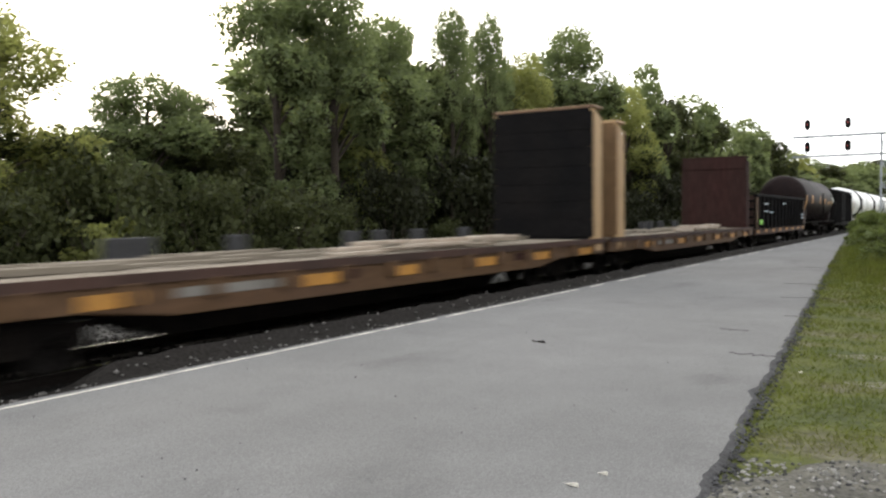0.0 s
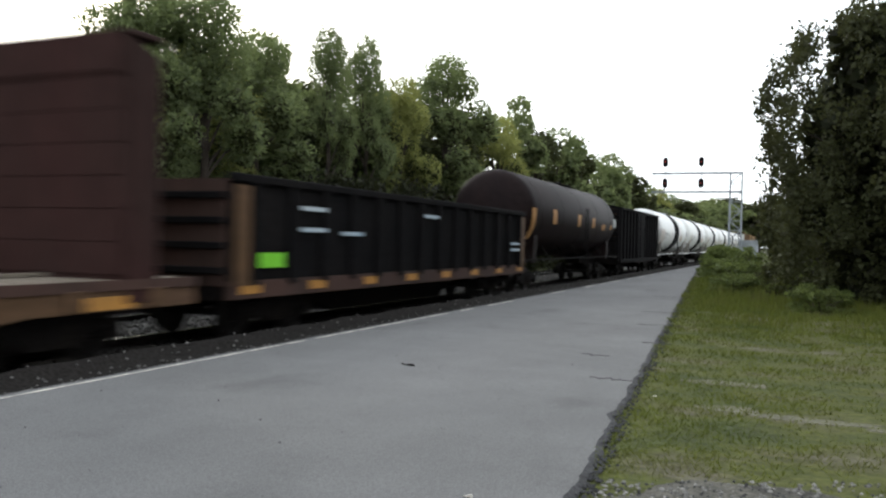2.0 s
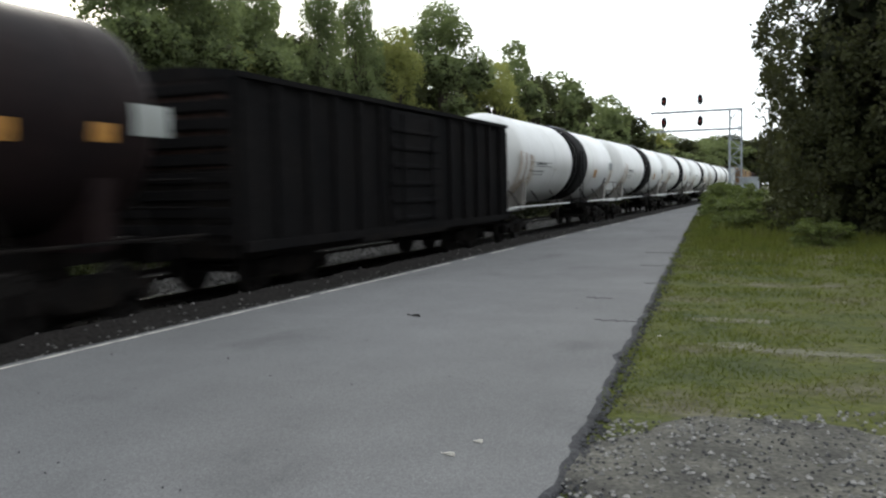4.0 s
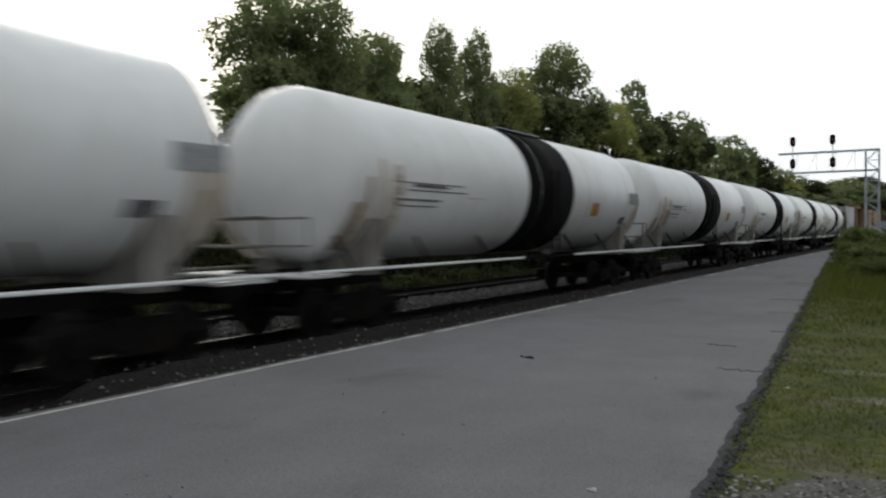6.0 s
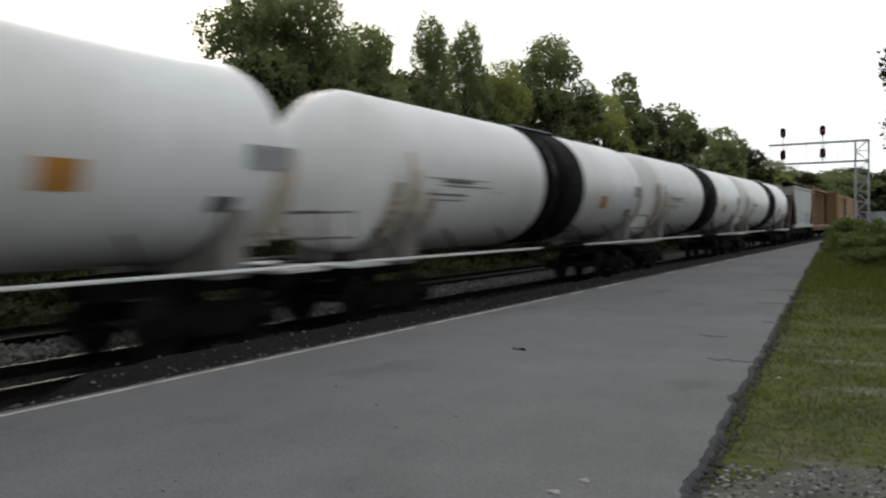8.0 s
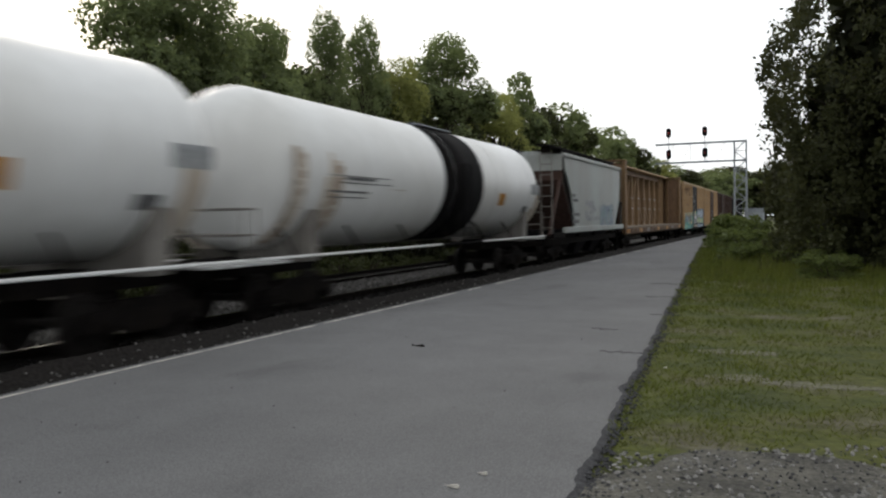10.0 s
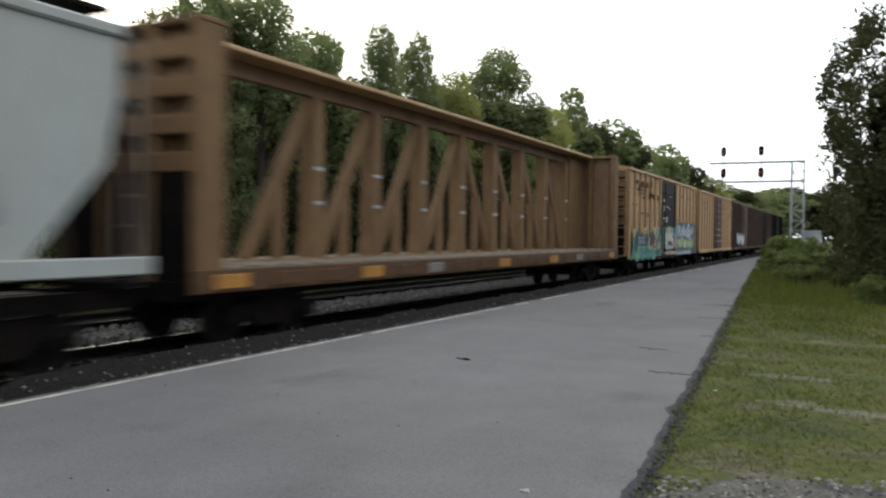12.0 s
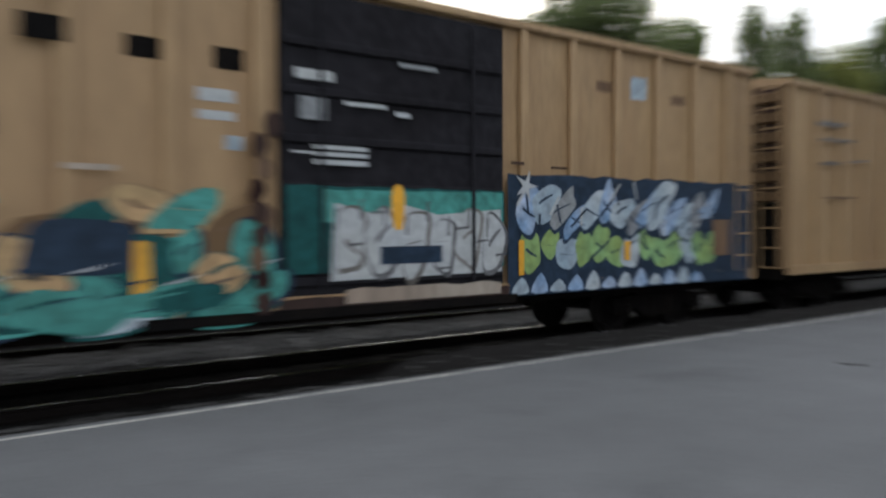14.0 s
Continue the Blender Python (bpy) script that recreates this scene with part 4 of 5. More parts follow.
def flatcar(y0, y1, ends, label):
    car, half = rolling_stock("bulkhead_flatcar", label, "rail car", y0, y1, 2.2, "freight cars of the train")
    bm = B()
    for s in (-1, 1):
        slab(bm, [(-half, 1.12), (half, 1.12), (half, 0.78), (half - 3.0, 0.78), (half - 4.4, 0.62), (-half + 4.4, 0.62), (-half + 3.0, 0.78), (-half, 0.78)], s * 1.5 - 0.05, s * 1.5 + 0.05)
    part("side_sill", bm, OCHRE, car, "weathered ochre side sill")
    frame_sill(car, half, 1.2, 0.75, 1.05, UNDER, deep=0.2)
    bm = B()
    n = int(2 * half / 0.28)
    me = mesh_of("deck_plank", solid(box(B(), -1.45, 1.45, -0.125, 0.125, 0, 0.06), 0.008), DECK)
    for k in range(n):
        part("deck_plank", me, DECK, car, at=pose(random.uniform(-0.03, 0.03), -half + 0.2 + k * 0.28, 1.12 + random.uniform(0, 0.015)))
    for s in (-1, 1):
        bm = B()
        box(bm, s * 1.56 - 0.03, s * 1.56 + 0.03, -half, half, 1.06, 1.2)
        part("deck_edge", bm, BROWN, car, "rusty deck edge rail")
    pocket = mesh_of("stake_pocket", solid(box(B(), -0.05, 0.05, -0.1, 0.1, 0.8, 1.08), 0.01), OCHRE)
    refl = mesh_of("reflector", box(B(), -0.006, 0.006, -0.42, 0.42, 0.82, 1.0), FADED)
    plate = mesh_of("stencil_patch", box(B(), -0.004, 0.004, -1.05, 1.05, 0.84, 0.97), GRIME)
    red = mesh_of("stencil_patch", box(B(), -0.004, 0.004, -0.25, 0.25, 0.84, 1.0), RUST)
    for s in (-1, 1):
        for k in range(14):
            part("stake_pocket", pocket, OCHRE, car, at=pose(s * 1.57, -half + 0.9 + k * (2 * half - 1.8) / 13, 0))
        for y in (-6.4, -2.6, -0.3, 2.8, 5.6, 8.4):
            part("reflector", refl, FADED, car, at=pose(s * 1.557, y, -0.02))
        part("stencil_patch", plate, GRIME, car, "worn grey stencil patch", pose(s * 1.554, -4.4, 0))
        part("stencil_patch", red, RUST, car, "small red stencil patch", pose(s * 1.554, -1.9, 0))
        part("stencil_patch", red, RUST, car, "small red stencil patch", pose(s * 1.554, 4.4, 0))
    for y, w in ((-3.9, 0.9), (-1.5, 0.35), (1.95, 0.35), (3.05, 0.35), (4.65, 0.35), (7.0, 0.35)):
        bm = B()
        box(bm, -1.56, -1.34, y - w / 2, y + w / 2, 1.18, 1.56)
        box(bm, -1.60, -1.30, y - w / 2 - 0.05, y + w / 2 + 0.05, 1.16, 1.24)
        part("strap_winch", solid(bm, 0.02), EDGE, car, "dull grey strap winch box")
    for k in range(30):
        bm = B()
        y, x, n = random.uniform(-half + 1.5, half - 4), random.uniform(-1.1, 0.9), random.uniform(1.0, 3.0)
        box(bm, -0.06, 0.06, 0, n, 0, random.choice((0.05, 0.09)))
        part("dunnage_board", solid(bm, 0.006), DECK, car, "loose pale timber board", pose(x, y, 1.196 + 0.004 * (k % 3), 0, 0, random.uniform(-5, 5)))
    for k in range(12):
        bm = B()
        box(bm, -0.07, 0.07, 0, random.uniform(1.4, 2.6), 0, 0.07)
        part("dunnage_board", solid(bm, 0.006), STAIN, car, "pale pinkish timber board", pose(1.3 - 0.17 * (k % 4), -2.0 + 1.1 * (k // 2) + random.uniform(-0.2, 0.2), 1.2 + 0.075 * (k % 3), 0, 0, random.uniform(-2, 2)))
    for y, sign, zt, f, p, lab in ends:
        bulkhead(car, y * half, 0.6, sign, 1.16, zt, f, p, lab)
    return car


def gondola(y0, y1):
    car, half = rolling_stock("gondola_car", "black open gondola car with rusty ochre ends", "rail car", y0, y1, 2.0, "freight cars of the train")
    frame_sill(car, half, 1.3, 0.75, 1.05, UNDER, deep=0.22)
    for s in (-1, 1):
        bm = B()
        box(bm, s * 1.46 - 0.03, s * 1.46 + 0.03, -half, half, 1.0, 2.75)
        part("side_wall", bm, BLACK, car, "black steel side wall")
        bm = B()
        box(bm, s * 1.5 - 0.09, s * 1.5 + 0.09, -half - 0.03, half + 0.03, 2.75, 2.9)
        part("top_chord", solid(bm, 0.02), BLACK, car)
        bm = B()
        box(bm, s * 1.5 - 0.06, s * 1.5 + 0.06, -half, half, 0.78, 1.08)
        part("side_sill", bm, BROWN, car, "rusty dark brown side sill")
        post = mesh_of("side_post", slab(B(), [(-0.09, 1.0), (0.09, 1.0), (0.06, 2.76), (-0.06, 2.76)], -0.06, 0.06), BLACK)
        for k in range(14):
            part("side_post", post, BLACK, car, at=pose(s * 1.55, -half + 0.6 + k * (2 * half - 1.2) / 13, 0))
        refl = mesh_of("reflector", box(B(), -0.006, 0.006, -0.28, 0.28, 0.86, 1.02), FADED)
        for k in range(8):
            part("reflector", refl, FADED, car, at=pose(s * 1.568, -half + 0.5 + k * (2 * half - 1.0) / 7, 0))
        for y in (-half + 0.25, half - 0.25):
            bm = B()
            box(bm, s * 1.57 - 0.01, s * 1.57 + 0.01, y - 0.2, y + 0.2, 1.0, 2.7)
            part("end_panel", bm, OCHRE, car, "rust-stained ochre end panel")
        bm = B()
        box(bm, s * 1.625 - 0.004, s * 1.625 + 0.004, -half + 0.65, -half + 1.4, 1.3, 1.56)
        part("placard", bm, LIME, car, "bright lime green placard")
        for y, z in ((-half + 2.4, 2.35), (-half + 2.4, 1.95), (-half + 3.9, 1.9), (half - 1.2, 1.75), (half - 1.2, 1.55), (-half + 8, 2.4)):
            bm = B()
            box(bm, s * 1.618 - 0.004, s * 1.618 + 0.004, y - 0.45, y + 0.45, z, z + 0.08)
            part("marking_bar", bm, SPRAY_PALE, car, "pale unreadable stencil bar")
    for s in (-1, 1):
        bm = B()
        box(bm, -1.45, 1.45, s * half - 0.04, s * half + 0.04, 1.0, 2.8)
        end = part("end_wall", bm, BROWN, car, "rust-brown steel end wall")
        for k in range(4):
            bm = B()
            box(bm, -1.45, 1.45, s * (half + 0.09) - 0.05, s * (half + 0.09) + 0.05, 1.2 + 0.42 * k, 1.32 + 0.42 * k)
            part("end_rib", solid(bm, 0.015), BLACK, end)
    bm = B()
    box(bm, -1.43, 1.43, -half + 0.05, half - 0.05, 1.0, 1.08)
    part("floor", bm, BROWN, car)
    return car


def tank_car(y0, y1, dark, label):
    car, half = rolling_stock("tank_car", label, "tank car", y0, y1, 2.0, "black tank cars" if dark else "white tank cars of the train")
    shell, R, cz = (TANKBLACK if dark else WHITE), 1.6, 2.92
    L = half - 0.55
    prof = [(-L + R * 0.5 * (1 - math.sin(a)), R * math.cos(a)) for a in [radians(v) for v in (89, 75, 60, 45, 30, 15, 0)]]
    prof += [(-p[0], p[1]) for p in prof[::-1]]
    bm = B()
    tank = part("tank", lathe(bm, prof, cz, 64), shell, car, "long cylindrical tank")
    for y in np.linspace(-L + 1.6, L - 1.6, 5):
        bm = B()
        lathe(bm, [(y - 0.02, R + 0.001), (y - 0.012, R + 0.006), (y + 0.012, R + 0.006), (y + 0.02, R + 0.001)], cz, 64)
        part("weld_seam", bm, shell, tank)
    zc = 1.22
    for s in (-1, 1):
        # stub sill, bolster and saddle
        bm = B()
        box(bm, -0.35, 0.35, s * (half - 1.9) - 1.8, s * (half - 1.9) + 1.8, 0.85, 1.2)
        part("stub_sill", bm, UNDER, car)
        bm = B()
        saddle = [(-1.35, 1.1), (1.35, 1.1)] + [((R + 0.02) * math.cos(radians(a)), cz + (R + 0.02) * math.sin(radians(a))) for a in range(-30, -151, -12)]
        prism(bm, saddle, s * (half - 2.0) - 0.22, s * (half - 2.0) + 0.22)
        part("saddle", bm, shell if dark else GRIME, car, "curved tank saddle")
        bm = B()
        box(bm, -1.5, 1.5, s * (half - 0.55) - 0.5, s * (half - 0.55) + 0.5, 1.12, 1.17)
        part("end_platform", solid(bm, 0.01), shell if not dark else UNDER, car, "end platform")
        bm = B()
        for x in (-1.45, 1.45):
            rod(bm, (x, s * (half - 0.1), 1.17), (x, s * (half - 0.1), 2.1), 0.022, n=8)
        rod(bm, (-1.45, s * (half - 0.1), 2.1), (1.45, s * (half - 0.1), 2.1), 0.022, n=8)
        rod(bm, (-1.45, s * (half - 0.1), 1.65), (1.45, s * (half - 0.1), 1.65), 0.022, n=8)
        part("end_railing", bm, GRIME if not dark else UNDER, car)
        # side rails, black beside the band
        for a, b, m in ((-half + 0.05, -0.9, shell), (-0.9, 2.3, BLACK), (2.3, half - 0.05, shell)):
            bm = B()
            box(bm, s * 1.5 - 0.05, s * 1.5 + 0.05, a, b, zc - 0.026, zc + 0.026)
            # On white tanks the far-side rail is toned down to stay unseen.
            part("side_rail", solid(bm, 0.012), UNDER if dark else m if s > 0 else GRIME, car)
        for y in np.linspace(-half + 1.2, half - 1.2, 7):
            bm = B()
            beam(bm, (s * 1.5, y, zc), (s * 1.05, y, cz - 1.06), 0.04, 0.04)
            part("rail_bracket", bm, UNDER, car)
    if not dark:
        bm = B()
        lathe(bm, [(-0.7, R), (-0.7, R + 0.006), (2.15, R + 0.006), (2.15, R)], cz, 64)
        part("band", bm, BLACK, tank, "broad black painted band")
    # top fittings
    bm = B()
    rod(bm, (0, 0.7, cz + R - 0.15), (0, 0.7, cz + R + 0.05), 0.36, 0.36, 20)
    rod(bm, (0, 0.7, cz + R + 0.05), (0, 0.7, cz + R + 0.09), 0.4, 0.34, 20)
    part("manway", bm, BLACK, tank, "bolted manway dome")
    bm = B()
    for x in (-0.5, 0.5):
        box(bm, x - 0.16, x + 0.16, -0.5, 1.9, cz + R * 0.955, cz + R * 0.955 + 0.035)
    part("top_platform", bm, GALV if not dark else UNDER, car, "grated top platform beside the manway")
    for s in (-1, 1):
        ladder(car, s * 1.66, 0.7, 1.2, 3.4, "y", BLACK)
    # markings on both sides
    def mark(y, w, a0, a1, m, name="marking_bar", lab=""):
        for flip in (0, 1):
            bm = B()
            k = (180 - a0, 180 - a1) if flip else (a0, a1)
            wrap(bm, cz, R + 0.012, k[0], k[1], (-y if flip else y) - w / 2, (-y if flip else y) + w / 2)
            part(name, bm, m, tank, lab)
    if dark:
        for y, w, a0, a1 in ((-L + 0.55, 0.45, -36, 6), (-L + 3.4, 0.55, -12, 8), (-L + 7.4, 0.5, -12, 6), (-L + 10.2, 0.5, -12, 4), (-L + 12.4, 0.8, -14, -4), (-L + 14.2, 0.4, -12, -3)):
            mark(y, w, a0, a1, FADED, "conspicuity_patch", "faded orange conspicuity patch")
        mark(L - 0.7, 0.7, -8, 8, GREY, "stencil_patch", "pale stencil patch")
    else:
        for k, (y, w, a) in enumerate(((-5.2, 2.6, -5), (-5.2, 1.3, -7.5), (-4.9, 2.2, -10), (-5.6, 1.6, -17), (-5.6, 1.4, -21), (-3.4, 0.8, -13))):
            mark(y, w, a, a + (0.8, 2.2, 0.9, 1.6, 1.0, 0.5)[k], INK if k < 5 else STAIN, "marking_bar", "dark unreadable stencil bar")
        mark(3.9, 0.58, -23, -9, FADED, "placard", "faded ochre placard")
        mark(7.3, 0.9, -8, 5, HAZE_GREY, "marking_bar", "grey stencil block")
        mark(6.5, 0.5, -32, -23, INK, "placard", "small dark placard")
        r = np.random.default_rng(int(y0 * 10))
        for k in range(13):
            y = (L - 1.0 + 0.5 * r.random()) if k % 4 == 3 else (-L + 0.45 + 1.7 * r.random())
            mark(y, r.uniform(0.12, 0.45), r.uniform(-75, -45), r.uniform(-30, 14), BEIGE if k % 4 else STAIN, "stain", "brown streaky dirt stain")
    return car


def boxcar(y0, y1, height, door, body, door_mat, label, posts=True, roof=None):
    car, half = rolling_stock("boxcar", label, "boxcar", y0, y1, 2.2, "boxcars of the train")
    frame_sill(car, half, 1.2, 0.72, 1.0, UNDER)
    roof = roof or body
    bm = B()
    box(bm, -1.45, 1.45, -half, half, 1.0, height - 0.12)
    shell = part("body", bm, body, car, "box body")
    bm = B()
    prism(bm, [(-1.56, height - 0.14), (1.56, height - 0.14), (1.56, height - 0.04), (0.8, height + 0.06), (0, height + 0.12), (-0.8, height + 0.06), (-1.56, height - 0.04)], -half - 0.04, half + 0.04)
    part("roof", bm, roof, car, "shallow ribbed steel roof")
    rib = mesh_of("roof_rib", prism(B(), [(-1.5, height - 0.03), (1.5, height - 0.03), (0.8, height + 0.1), (0, height + 0.16), (-0.8, height + 0.1)], -0.05, 0.05), roof)
    for k in range(13):
        part("roof_rib", rib, roof, car, at=pose(0, -half + 0.4 + k * (2 * half - 0.8) / 12, 0))
    d0, d1 = door
    post = mesh_of("side_post", solid(slab(B(), [(-0.075, 1.0), (0.075, 1.0), (0.075, height - 0.16), (-0.075, height - 0.16)], -0.05, 0.05), 0.02), body)
    for s in (-1, 1):
        if posts:
            ys = [y for y in np.arange(-half + 0.12, half, 1.02) if y < d0 - 0.2 or y > d1 + 0.2]
            for y in ys:
                part("side_post", post, body, car, at=pose(s * 1.5, y, 0))
        bm = B()
        box(bm, s * 1.46, s * 1.52, d0, d1, 1.02, height - 0.2)
        door_ob = part("door", bm, door_mat, car, "sliding door")
        n = 6
        for k in range(n):
            bm = B()
            z = 1.15 + k * (height - 1.45) / n
            box(bm, s * 1.54 - 0.03, s * 1.54 + 0.03, d0 + 0.04, d1 - 0.04, z, z + 0.1)
            part("door_rib", solid(bm, 0.012), door_mat, door_ob)
        for dy in (d0 + 0.5, d1 - 0.6):
            bm = B()
            rod(bm, (s * 1.6, dy, 1.1), (s * 1.6, dy, height - 0.3), 0.025, n=8)
            part("lock_rod", bm, door_mat, door_ob)
        bm = B()
        box(bm, s * 1.53 - 0.05, s * 1.53 + 0.05, -half, half, 0.86, 1.04)
        part("side_sill", bm, body, car)
        bm = B()
        box(bm, s * 1.56 - 0.04, s * 1.56 + 0.04, d0 - 1.6 if d0 > -half + 2 else d0, d1 + 0.2, 0.78, 0.9)
        part("door_track", bm, UNDER, car)
    # On tan cars the shade between cars is put into brown and duller-tan ends.
    for s in (-1, 1):
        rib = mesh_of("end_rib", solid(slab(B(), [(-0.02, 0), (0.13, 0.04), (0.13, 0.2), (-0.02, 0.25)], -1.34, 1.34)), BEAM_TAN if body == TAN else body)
        bm = B()
        box(bm, -1.4, 1.4, s * (half + 0.006) - 0.006, s * (half + 0.006) + 0.006, 2.05, height - 0.16)
        part("end_wall", bm, BROWN, car, "brown end wall")
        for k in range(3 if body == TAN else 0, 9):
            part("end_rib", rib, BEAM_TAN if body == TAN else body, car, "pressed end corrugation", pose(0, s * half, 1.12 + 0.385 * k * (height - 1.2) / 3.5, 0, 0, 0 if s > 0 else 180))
        # Black lower panel stands in for shade around the coupler and brake gear.
        bm = B()
        box(bm, -1.42, 1.42, s * (half + 0.045) - 0.045, s * (half + 0.045) + 0.045, 0.75, 2.3)
        part("end_sill", solid(bm, 0.02), UNDER, car, "black lower end with coupler shade in its colour")
        for x in (-1.4, 1.4):
            bm = B()
            box(bm, x - 0.07, x + 0.07, s * (half + 0.05) - 0.06, s * (half + 0.05) + 0.06, 1.0, height - 0.15)
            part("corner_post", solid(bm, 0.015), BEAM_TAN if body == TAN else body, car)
        bm = B()
        rod(bm, (-0.6, s * (half + 0.1), 2.6), (-0.6, s * (half + 0.22), 2.6), 0.28, 0.28, 16)
        part("brake_wheel", bm, UNDER, car, "round hand brake wheel")
        ladder(car, 1.2, s * (half + 0.12), 1.0, height - 0.2, "x", body)
    for s in (-1, 1):
        ladder(car, s * 1.55, s * (half - 0.35), 0.9, height - 0.3, "y", body)
    return car


def blob(car, x, y, z, w, h, m, seed, name="graffiti", tilt=0.0, k=9, lab="sprayed graffiti shape"):
    """A flat sprayed shape with a curvy outline on a car's near side."""
    r = np.random.default_rng(seed)
    pts = []
    for i in range(k):
        a = 2 * math.pi * i / k
        s = r.uniform(0.7, 1.15)
        u, v = math.cos(a) * w / 2 * s, math.sin(a) * h / 2 * s
        pts.append((y + u * math.cos(tilt) - v * math.sin(tilt), z + u * math.sin(tilt) + v * math.cos(tilt)))
    bm = B()
    slab(bm, pts, x, x + 0.003)
    return part(name, bm, m, car, lab)


def hopper(y0, y1):
    car, half = rolling_stock("covered_hopper", "light grey three-bay covered hopper with faded graffiti", "hopper car", y0, y1, 2.0, "freight cars of the train")
    frame_sill(car, half, 1.1, 0.8, 1.05, UNDER, deep=0.3)
    a, b, top = -half + 1.5, half - 0.55, 4.35
    for s in (-1, 1):
        bm = B()
        slab(bm, [(-3.25, 1.45), (half - 1.9, 1.45), (half - 0.75, 2.7), (half - 0.55, 3.6), (half - 0.55, top), (-4.95, top), (-4.8, 3.87), (-4.25, 3.35), (-3.75, 2.75), (-3.5, 2.3), (-3.3, 1.8)], s * 1.45 - 0.04, s * 1.45 + 0.04)
        part("side_sheet", bm, GREY, car, "smooth light grey side sheet")
        bm = B()
        box(bm, s * 1.52 - 0.07, s * 1.52 + 0.07, -5.1, half - 0.05, 1.26, 1.5)
        part("side_sill", solid(bm, 0.02), GREY, car, "pale side sill")
        bm = B()
        box(bm, s * 1.5 - 0.05, s * 1.5 + 0.05, -half + 0.1, -5.1, 1.1, 1.3)
        part("end_sill", solid(bm, 0.02), UNDER, car)
        bm = B()
        box(bm, s * 1.48 - 0.08, s * 1.48 + 0.08, -5.05, half - 0.5, top - 0.02, top + 0.14)
        part("top_chord", solid(bm, 0.03), GREY, car)
    bm = B()
    box(bm, -1.42, 1.42, -5.0, half - 0.55, top, top + 0.08)
    part("roof", bm, GREY, car)
    bm = B()
    for x in (-0.95, 0.95):
        box(bm, x - 0.25, x + 0.25, -6.3, half - 0.4, top + 0.36, top + 0.42)
        for y in np.linspace(-half + 1.2, half - 0.8, 8):
            box(bm, x - 0.2, x + 0.2, y - 0.03, y + 0.03, top + 0.05, top + 0.36)
    part("roof_walk", bm, UNDER, car, "grated roof walkway")
    for y in np.linspace(-half + 2.2, half - 1.6, 5):
        bm = B()
        rod(bm, (0, y, top + 0.05), (0, y, top + 0.26), 0.4, 0.38, 18)
        part("hatch", bm, GREY, car)
    for s, e in ((-1, -5.0), (1, half - 0.55)):
        # Front sheet is brown, rear sheet grey.
        bm = B()
        slab(bm, [(e, top), (e, 3.4), (e - s * 1.8, 1.25), (e - s * 1.9, 1.25), (e - s * 0.1, 3.4), (e - s * 0.1, top)], -1.42, 1.42)
        part("slope_sheet", bm, BROWN if s < 0 else GREY, car, "sloped end sheet")
        for x in (-1.35, 0, 1.35):
            bm = B()
            beam(bm, (x, e + s * 0.05, 3.4), (x, s * (half - 0.15), 1.2), 0.1, 0.1)
            part("end_brace", bm, BROWN, car)
        ladder(car, 1.25, s * (half - 0.2), 1.1, top, "x", GRIME)
        ladder(car, -1.25, s * (half - 0.2), 1.1, top, "x", GRIME)
        bm = B()
        box(bm, -1.5, 1.5, s * half - 0.5 * (s + 1) * 0.6, s * half + 0.5 * (1 - s) * 0.6, 1.1, 1.16)
        part("end_platform", bm, UNDER, car)
    bm = B()
    box(bm, -1.42, 1.42, -5.06, -4.98, 3.8, top + 0.1)
    part("end_plate", bm, GREY, car, "pale upper end plate")
    for y in (-half * 0.44, 0.0, half * 0.44):
        bm = B()
        top4 = [(-1.3, y - 1.5, 1.4), (1.3, y - 1.5, 1.4), (1.3, y + 1.5, 1.4), (-1.3, y + 1.5, 1.4)]
        bot4 = [(-0.7, y - 0.45, 0.25), (0.7, y - 0.45, 0.25), (0.7, y + 0.45, 0.25), (-0.7, y + 0.45, 0.25)]
        t, c = [bm.verts.new(p) for p in top4], [bm.verts.new(p) for p in bot4]
        for i in range(4):
            bm.faces.new((t[i], t[(i + 1) % 4], c[(i + 1) % 4], c[i]))
        bm.faces.new(t)
        bm.faces.new(c[::-1])
        part("discharge_bay", bm, DOOR, car, "dusty funnel-shaped discharge bay")
    r = np.random.default_rng(63)
    x = 1.492
    for k in range(16):
        y, z, w = r.uniform(-2.0, 0.9), r.uniform(1.75, 2.5), r.uniform(0.5, 1.1)
        side_shape(car, x + 0.0008 * k, [(y, z), (y + w * 0.5, z - 0.06), (y + w, z + 0.02), (y + w * 0.9, z + 0.12), (y + w * 0.4, z + r.uniform(0.12, 0.24)), (y + 0.05, z + 0.07)], HAZE_GREY, "faded grey sprayed scrawl")
    side_shape(car, x + 0.014, band_shape(1.55, 4.5, 1.35, 2.45, 2.7, 0.2), HAZE_BLUE, "faded blue sprayed ground")
    for k in range(12):
        y, z, w, h = 1.5 + 0.24 * k, r.uniform(1.4, 1.9), r.uniform(0.3, 0.55), r.uniform(0.4, 0.8)
        side_shape(car, x + 0.018 + 0.0008 * k, [(y, z), (y + w, z + 0.05), (y + w * 0.9, z + h * 0.7), (y + w * 0.5, z + h), (y + 0.05, z + h * 0.6)], (HAZE_TEAL, HAZE_BLUE, HAZE_TEAL, HAZE_GREY)[k % 4], "faded letter shape")
    for k in range(9):
        y, z = r.uniform(1.6, 4.1), r.uniform(1.5, 2.4)
        side_shape(car, x + 0.03, [(y, z), (y + 0.4, z + 0.04), (y + 0.45, z + 0.11), (y + 0.1, z + 0.07)], SPRAY_NAVY if k % 3 == 0 else HAZE_BLUE, "thin dark outline stroke")
